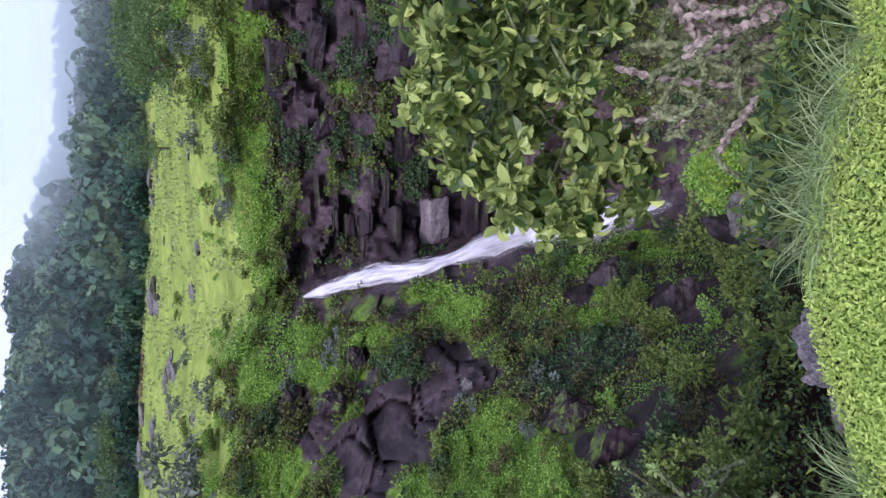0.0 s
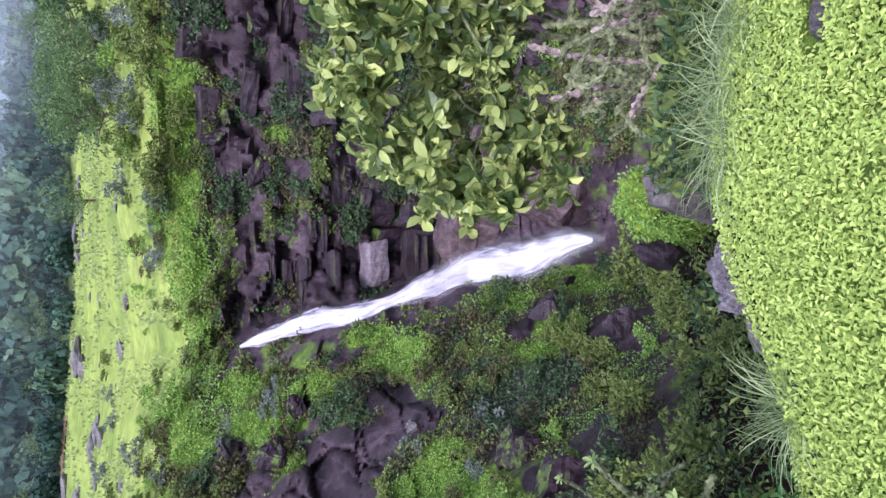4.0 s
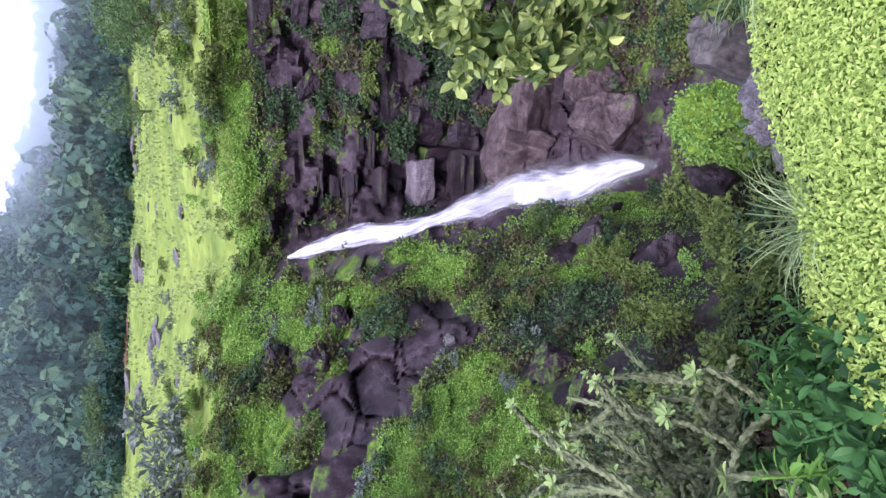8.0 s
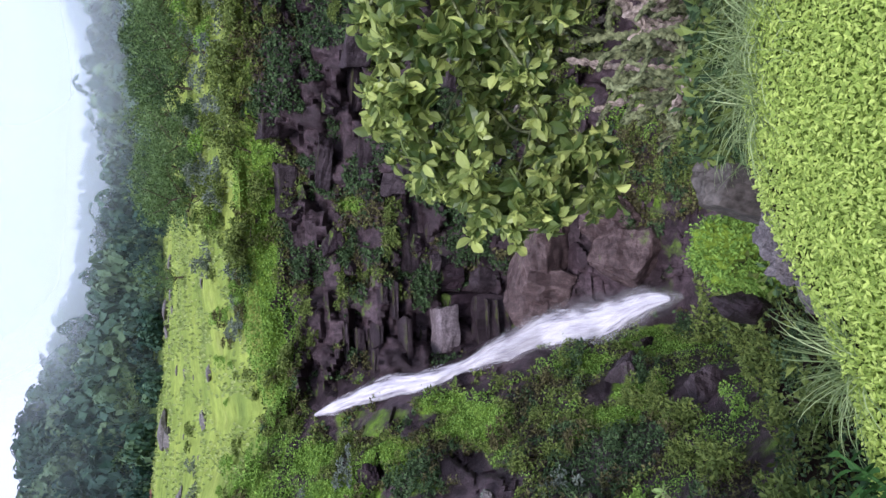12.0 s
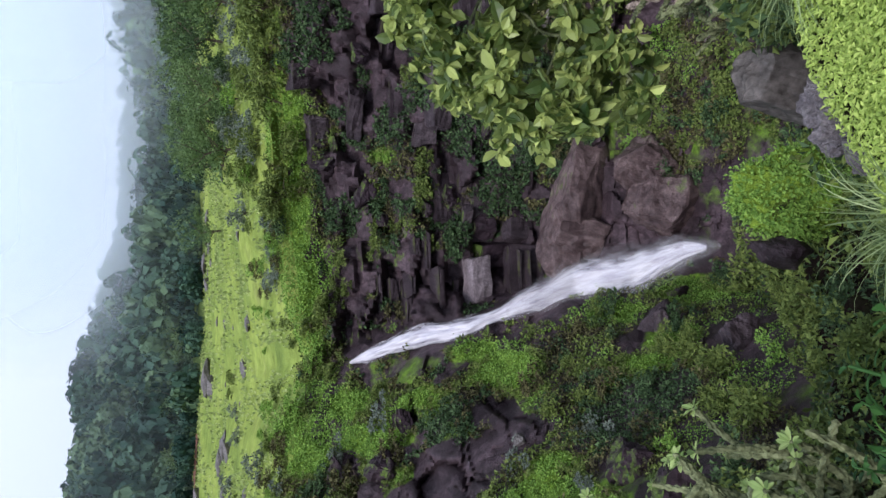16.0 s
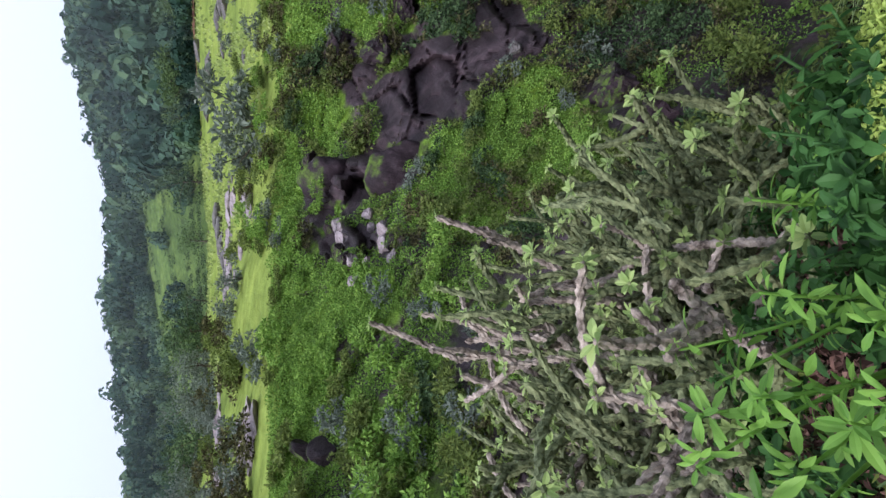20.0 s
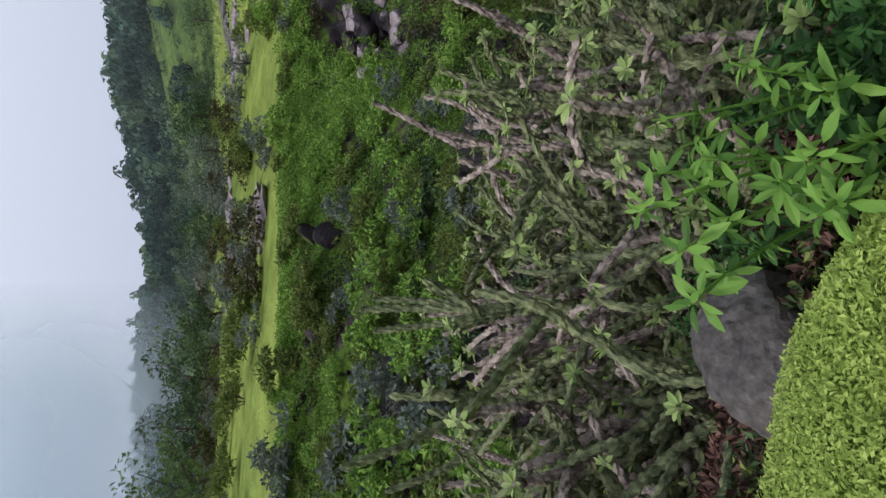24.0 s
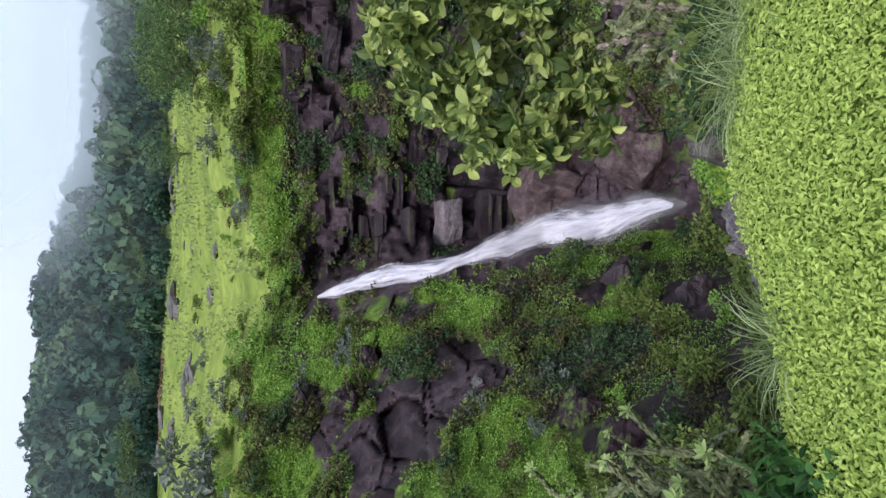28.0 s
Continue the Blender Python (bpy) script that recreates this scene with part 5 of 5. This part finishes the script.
def spray_mesh(seed, n=34, length=0.06):
    """A leafy shoot end: broad leaves set every way along a short stalk, most of them hanging."""
    r = np.random.default_rng(seed)
    up = r.uniform(-0.09, 0.05, n)
    ang = r.uniform(0, 6.28, n)
    tip = np.stack([np.cos(ang), np.sin(ang), r.normal(0.3, 0.6, n)], 1)
    face = r.normal(size=(n, 3)) * 0.55 + np.array([0, 0, 0.8])
    curve = r.normal(size=2) * 5
    way = np.linspace(-0.1, 0.055, 9)
    stalk = tube(np.stack([curve[0] * way ** 2, curve[1] * way ** 2, way], 1), np.linspace(0.006, 0.004, 9), 5)
    at = np.stack([curve[0] * up ** 2, curve[1] * up ** 2, up], 1) + tip * 0.004
    L = length * r.uniform(0.6, 1.25, n)
    return np_mesh("leaf_spray", *joined([leaf_arrays(at, tip, face, L, L * r.uniform(0.5, 0.74, n), True, 0.3, 0.26), stalk]), M_SPURGE)


BROAD = [spray_mesh(410 + i, 34 + 4 * i) for i in range(5)]


def spurge_model(seed, height, leafy, old):
    """Stems with knobs in rows, forking like a candelabra; gives stem meshes and the tips with their directions."""
    r = np.random.default_rng(seed)
    stems, tips = [], []
    for i in range(5):
        ang = i * 1.25 + r.normal() * 0.4
        first, d = bent(r, (r.normal() * 0.05, r.normal() * 0.05, -0.12), (math.cos(ang) * 0.75, math.sin(ang) * 0.75, 1.0), height * 0.5, int(height * 0.5 / 0.0105), 0.5, 0.25)
        pieces = [tube(first, np.linspace(0.0135, 0.0105, len(first)), 10, 0.3, 1.26)]
        shoots = []
        for b in range(3):
            young = []
            ang2 = ang + (b - 1) * 1.2 + r.normal() * 0.5
            k = len(first) - 1 if b == 0 else int(len(first) * r.uniform(0.35, 0.95))
            L2 = height * r.uniform(0.22, 0.4)
            q, d2 = bent(r, first[k], (math.cos(ang2) * 0.9, math.sin(ang2) * 0.9, 0.7), L2, int(L2 / 0.0095), 0.5, 0.7)
            young.append(tube(q, np.linspace(0.0100, 0.0080, len(q)), 10, 0.3, 1.26))
            tips.append((q[-1], d2))
            for c in range(2):
                ang3 = ang2 + (c * 2 - 1) * 1.0 + r.normal() * 0.5
                k2 = int(len(q) * r.uniform(0.35, 0.98))
                L3 = height * r.uniform(0.13, 0.26)
                w, d3 = bent(r, q[min(k2, len(q) - 1)], (math.cos(ang3) * 0.9, math.sin(ang3) * 0.9, 0.8), L3, max(5, int(L3 / 0.0095)), 0.36, 0.8)
                young.append(tube(w, np.linspace(0.0084, 0.0066, len(w)), 10, 0.3, 1.26))
                tips.append((w[-1], d3))
            shoots.append(np_mesh("branch", *joined(young), M_OLDSTEM if old and (i + b) % 3 == 0 else M_STEM))
        stems.append((np_mesh("old_stem", *joined(pieces), M_OLDSTEM if old and i % 2 == 0 else M_STEM), shoots))
    return stems, [t for t in tips if r.random() < leafy]


def facing(d):
    return Vector(d).to_track_quat("Z", "Y").to_matrix().to_4x4()


SPURGES = [spurge_model(500 + i, 1.0, 0.5 if i < 3 else 0.8, i < 3) for i in range(6)]
TOPS = ((-90, -66, -57, -51, -44, -38, -33, -28, -24), (9, 8, 6, 3, -2, -9, -19, -28, -36))


def spurge(where, k, which, turn, label):
    stems, tips = SPURGES[which]
    ob = tagged(empty("spurge_shrub"), label, "shrub", "spurge thicket")
    for old, shoots in stems:
        s = part("stem", old, None, ob, "old pinkish-grey lichened stem" if old.materials[0] == M_OLDSTEM else "")
        for young in shoots:
            part("branch", young, None, s)
    for i, (p, d) in enumerate(tips):
        ros = part("leaf_rosette", PALE[(which + i) % 4], None, ob)
        ros.matrix_local = Matrix.Translation(p) @ facing(d) @ Matrix.Scale(0.62 / k, 4)
    ob.matrix_world = Matrix.Translation(where) @ Matrix.Rotation(turn, 4, "Z") @ Matrix.Diagonal((k, k, k, 1))


def thicket():
    r = random.Random(71)
    spots = []
    for i in range(900):
        a = r.uniform(-94, -27)
        d = r.uniform(1.8, 4.6)
        x, y = d * math.sin(radians(a)), d * math.cos(radians(a))
        if a < -58 and d < 2.2:
            continue
        if all((x - p) ** 2 + (y - q) ** 2 > 0.32 ** 2 for p, q, *_ in spots):
            g, _ = drop(x, y, 8)
            top = 1.55 + d * math.tan(radians(np.interp(a, *TOPS) - r.uniform(0, 7)))
            h = top - g.z
            if 0.45 < h < 2.45 and d - 0.35 * h > 1.15 and a + math.degrees(0.42 * h / d) < -24 and (a > -58 or d - 0.3 * h > 1.65):
                spots.append((x, y, g.z, h))
        if len(spots) > 84:
            break
    for i, (x, y, z, h) in enumerate(spots):
        old = math.degrees(math.atan2(x, y)) < -50
        spurge(Vector((x, y, z - 0.03)), h / 1.02, i % 3 + (0 if old else 3), r.uniform(0, 6.28), "crooked spurge shrub with lichened pinkish stems" if old else "knobbly-stemmed grey-green spurge with pale leaf tufts")


thicket()


def leafy_spurge():
    """The big-leaved spurge that leans over the gorge."""
    r = np.random.default_rng(81)
    ob = tagged(empty("leafy_spurge"), "large spurge shrub with broad yellow-green leaves over knobbly bare stems", "shrub")
    root = np.array([1.25, 1.72, -0.45])
    lefts = (0.36, 0.48, 0.58, 0.69, 0.9, 2.2)

    def crown_place():
        while True:
            x = r.uniform(0.37, 2.1)
            z = r.uniform(np.interp(x, lefts, (0.16, 0.14, 0.12, 0.15, 0.3, 0.4)), np.interp(x, lefts, (0.55, 0.82, 1.02, 1.12, 1.14, 1.2)))
            if lump((x, 0, z), 0.15, 91) > 0.02 or z > np.interp(x, lefts, (0.4, 0.66, 0.86, 0.98, 1.02, 1.05)):
                return np.array([x, 2.27 + r.uniform(-0.24, 0.3) - 0.16 * (x - 1), z])

    nodes = []
    for i in range(16):
        tgt = crown_place()
        tgt[0] = max(tgt[0], 0.75)
        tgt[2] = tgt[2] * 0.6 + 0.1
        pts, d = bent(r, root + r.normal(size=3) * np.array([0.28, 0.1, 0.02]), tgt - root, float(np.linalg.norm(tgt - root)), 70, 0.3, 0.15)
        part("stem", np_mesh("stem", *tube(pts, np.linspace(0.022, 0.014, 70), 8, 0.32, 1.26), M_OLDSTEM if i % 3 else M_STEM), None, ob)
        nodes += list(pts[25:])
        for j in range(3):
            k = r.integers(22, 70)
            q, d = bent(r, pts[k], unit(r.normal(size=3) + np.array([-0.2, 0.0, 0.4])), 0.26, 20, 0.5, 0.4)
            part("side_shoot", np_mesh("side_shoot", *tube(q, np.linspace(0.014, 0.010, 20), 8, 0.36, 1.26), M_STEM), None, ob)
            nodes += list(q[8:])
    for i in range(52):
        goal = np.array([r.uniform(0.74, 1.35), r.uniform(1.75, 2.2), r.uniform(-0.05, 0.42)])
        foot = np.array([goal[0] + r.uniform(-0.05, 0.4), goal[1] - r.uniform(0.0, 0.35), 0.0])
        foot[2] = drop(foot[0], foot[1], 3)[0].z - 0.05
        pts, d = bent(r, foot, goal - foot, float(np.linalg.norm(goal - foot)), 46, 0.12, 0.05)
        part("stem", np_mesh("stem", *tube(pts, np.linspace(0.017, 0.011, 46), 10, 0.4, 1.26), M_STEM if i % 3 else M_OLDSTEM), None, ob)
        for j in range(2):
            k = r.integers(18, 46)
            q, d = bent(r, pts[k], unit(r.normal(size=3) + np.array([-0.4, 0.0, 0.5])), r.uniform(0.1, 0.22), 18, 0.4, 0.4)
            part("side_shoot", np_mesh("side_shoot", *tube(q, np.linspace(0.011, 0.007, 18), 10, 0.4, 1.26), M_STEM), None, ob)
    for n in range(296):
        p = crown_place()
        have = np.array(nodes)
        near = have[int(np.argmin(((have - p) ** 2).sum(1)))]
        gap = float(np.linalg.norm(p - near))
        if gap > 0.07:
            q, d = bent(r, near, p - near, gap, 8, 0.2, 0.05)
            part("twig", np_mesh("twig", *tube(q, np.linspace(0.008, 0.005, 8), 5), M_STEM, True), None, ob)
            nodes += list(q[3:])
            p = q[-1]
        way = unit(np.array([-0.25, -0.55, 0.35]) + r.normal(size=3) * 0.55)
        ros = part("leaf_spray", BROAD[n % 5], None, ob)
        ros.matrix_local = Matrix.Translation(p) @ facing(way) @ Matrix.Rotation(r.uniform(0, 6), 4, "Z") @ Matrix.Scale(r.uniform(0.75, 1.25), 4)


leafy_spurge()


# ---------------------------------------------------------------- leafy herbs
def whorl_mesh(seed, n, length, material, ratio=0.3, rise=0.5):
    r = np.random.default_rng(seed)
    ang = np.arange(n) * 2.4 + r.normal(size=n) * 0.15
    el = np.linspace(-0.1, 1.2, n) * rise
    tip = np.stack([np.cos(ang) * np.cos(el), np.sin(ang) * np.cos(el), np.sin(el)], 1)
    face = np.stack([-np.cos(ang) * np.sin(el), -np.sin(ang) * np.sin(el), np.cos(el)], 1)
    at = np.stack([0 * ang, 0 * ang, np.linspace(-0.05, 0.0, n)], 1) + tip * 0.004
    L = length * np.linspace(1.15, 0.6, n) * r.uniform(0.85, 1.1, n)
    return np_mesh("leaf_whorl", *leaf_arrays(at, tip, face, L, L * ratio, True, 0.25, 0.14), material)


LANCE = [whorl_mesh(600 + i, 10 + i, 0.062, M_HERB, 0.32) for i in range(3)]
DARK = [whorl_mesh(610 + i, 7 + i, 0.045, M_DARKHERB, 0.55) for i in range(3)]


def herb(where, tops, whorls, name, label, group, size=1.0, seed=0, stem_mat=M_HERB):
    r = np.random.default_rng(seed)
    ob = tagged(empty(name), label, "plant", group)
    ob.location = where
    for i, t in enumerate(tops):
        q, d = bent(r, (r.normal() * 0.02, r.normal() * 0.02, -0.05), np.array(t), float(np.linalg.norm(t)), 10, 0.08, 0.0)
        part("stalk", np_mesh("stalk", *tube(q, np.linspace(0.006, 0.003, 10), 5), stem_mat, True), None, ob)
        for k, sc in ((9, 1.0), (7, 0.9), (5, 0.75)):
            if k < 9 and r.random() < 0.35:
                continue
            w = part("leaf_whorl", whorls[(i + k) % 3], None, ob)
            w.matrix_local = Matrix.Translation(q[k]) @ facing(unit(d + r.normal(size=3) * 0.3)) @ Matrix.Rotation(r.uniform(0, 6), 4, "Z") @ Matrix.Scale(sc * size * r.uniform(0.85, 1.15), 4)


hr = random.Random(91)
for i, (a, r, tops) in enumerate((
        (-45, 1.02, ((-41, 36, 1.30), (-46, 30, 1.36), (-47, 34, 1.30), (-42, 41, 1.2))),
        (-52, 1.0, ((-52, 26.5, 1.35), (-53.5, 31, 1.3), (-51, 35, 1.25), (-48, 39.5, 1.2), (-57, 29, 1.35))),
        (-58, 1.12, ((-60, 29, 1.32), (-54, 38.5, 1.22))),
        (-52, 0.82, ((-50, 42, 1.12), (-54, 45, 1.08))))):
    g, _ = drop(r * math.sin(radians(a)), r * math.cos(radians(a)), 3)
    ends = [Vector((-0.04 + d * math.cos(radians(e)) * math.sin(radians(b)), -0.14 + d * math.cos(radians(e)) * math.cos(radians(b)), 1.46 - d * math.sin(radians(e)))) - g for b, e, d in tops]
    herb(g, ends, LANCE, "lance_leaved_herb", "fresh bright green herb with lance-shaped leaves", "bright herbs at the bank's edge", 1.0, 700 + i)
for i in range(64):
    a, r = (hr.uniform(-70, -8), hr.uniform(1.1, 2.1)) if i < 30 else (hr.uniform(-50, -20), hr.uniform(0.76, 1.08))
    x, y = r * math.sin(radians(a)), r * math.cos(radians(a))
    g, _ = drop(x, y, 3)
    tall = hr.uniform(0.12, 0.3) if i < 30 else hr.uniform(0.06, 0.16)
    tops = [(hr.uniform(-0.13, 0.13), hr.uniform(-0.1, 0.13), tall * hr.uniform(0.6, 1.1)) for _ in range(6)]
    herb(g, tops, DARK, "broad_leaved_herb", "low dark green broad-leaved herb on the slope", "dark herbs below the bank", 1.1, 730 + i, M_DARKHERB)
g, _ = drop(-0.6, 0.92, 3)
herb(g, [(-0.04, 0.05, 0.28), (0.08, 0.06, 0.22)], LANCE, "lance_leaved_herb", "fresh bright green herb with lance-shaped leaves", "bright herbs at the bank's edge", 1.0, 770)


# ---------------------------------------------------------------- scrub on the near slope
def slope_scrub():
    r = random.Random(95)
    n = 0
    while n < 72:
        a, q = r.uniform(-62, 30), r.uniform(1.12, 1.98)
        p = land(a, q)
        if p.length < 2.6:
            continue
        g, nor = drop(p.x, p.y, 8)
        k = (0.3 + 0.05 * p.length) * r.uniform(0.7, 1.3)
        bush(g - Vector((0, 0, 0.06)), k, r.choice((0, 1, 2, 6, 7, 2)), r.uniform(0, 6.28), "bushes on the near slope", 0.9, "dark leafy bush on the shaded near slope")
        n += 1


slope_scrub()


def slope_cover():
    """Fallen leaves and small plants on the near slope, under the thicket."""
    r = np.random.default_rng(97)
    litter = leaf_mat("dead_leaves", (0.05, 0.025, 0.018), (0.26, 0.15, 0.11), 0.8, 0.15, 0.1, 0.3)
    for kind, n, word in ((litter, 16000, "reddish-brown fallen leaves under the thicket"), (M_BUSH[0], 26000, "small green plants on the near slope"), (M_BUSH[2], 26000, "dark small-leaved plants on the near slope")):
        at, nor, size = [], [], []
        while len(at) < n:
            a, q = r.uniform(-92, 34), 1.08 + 0.92 * r.random()
            ledge = kind is not litter and r.random() < 0.5
            if ledge:
                a = r.uniform(-6, 56)
                q = 1 + r.uniform(0.01, 2.3) / (by_bearing(FLOOR_R, a) - by_bearing(EDGE, a))
            p = land(a, q)
            if ledge and (9 < a < 17 and p.length < 2.1 or -3 < a < 12 and p.length < 1.25):
                continue
            if kind is litter and a > -30:
                continue
            if kind is not litter and not ledge and lump(p, 0.5, 77) + lump(p, 1.6, 78) < (0.22 if a < -33 else -0.35):
                continue
            g, m = drop(p.x, p.y, 8)
            at.append(np.array(g) + np.array(m) * r.uniform(0, 0.16 if ledge else 0.05))
            nor.append(m)
            size.append(0.022 + 0.009 * p.length)
        nor, size = np.array(nor), np.array(size) * r.uniform(0.7, 1.3, n)
        tip = r.normal(size=(n, 3)) * 0.7 + nor * 0.3
        ob = part("slope_plants", np_mesh("slope_plants", *leaf_arrays(np.array(at), tip, nor + r.normal(size=(n, 3)) * 0.4, size, size * 0.55), kind), None)
        tagged(ob, word, "plants", kind="stuff")


slope_cover()
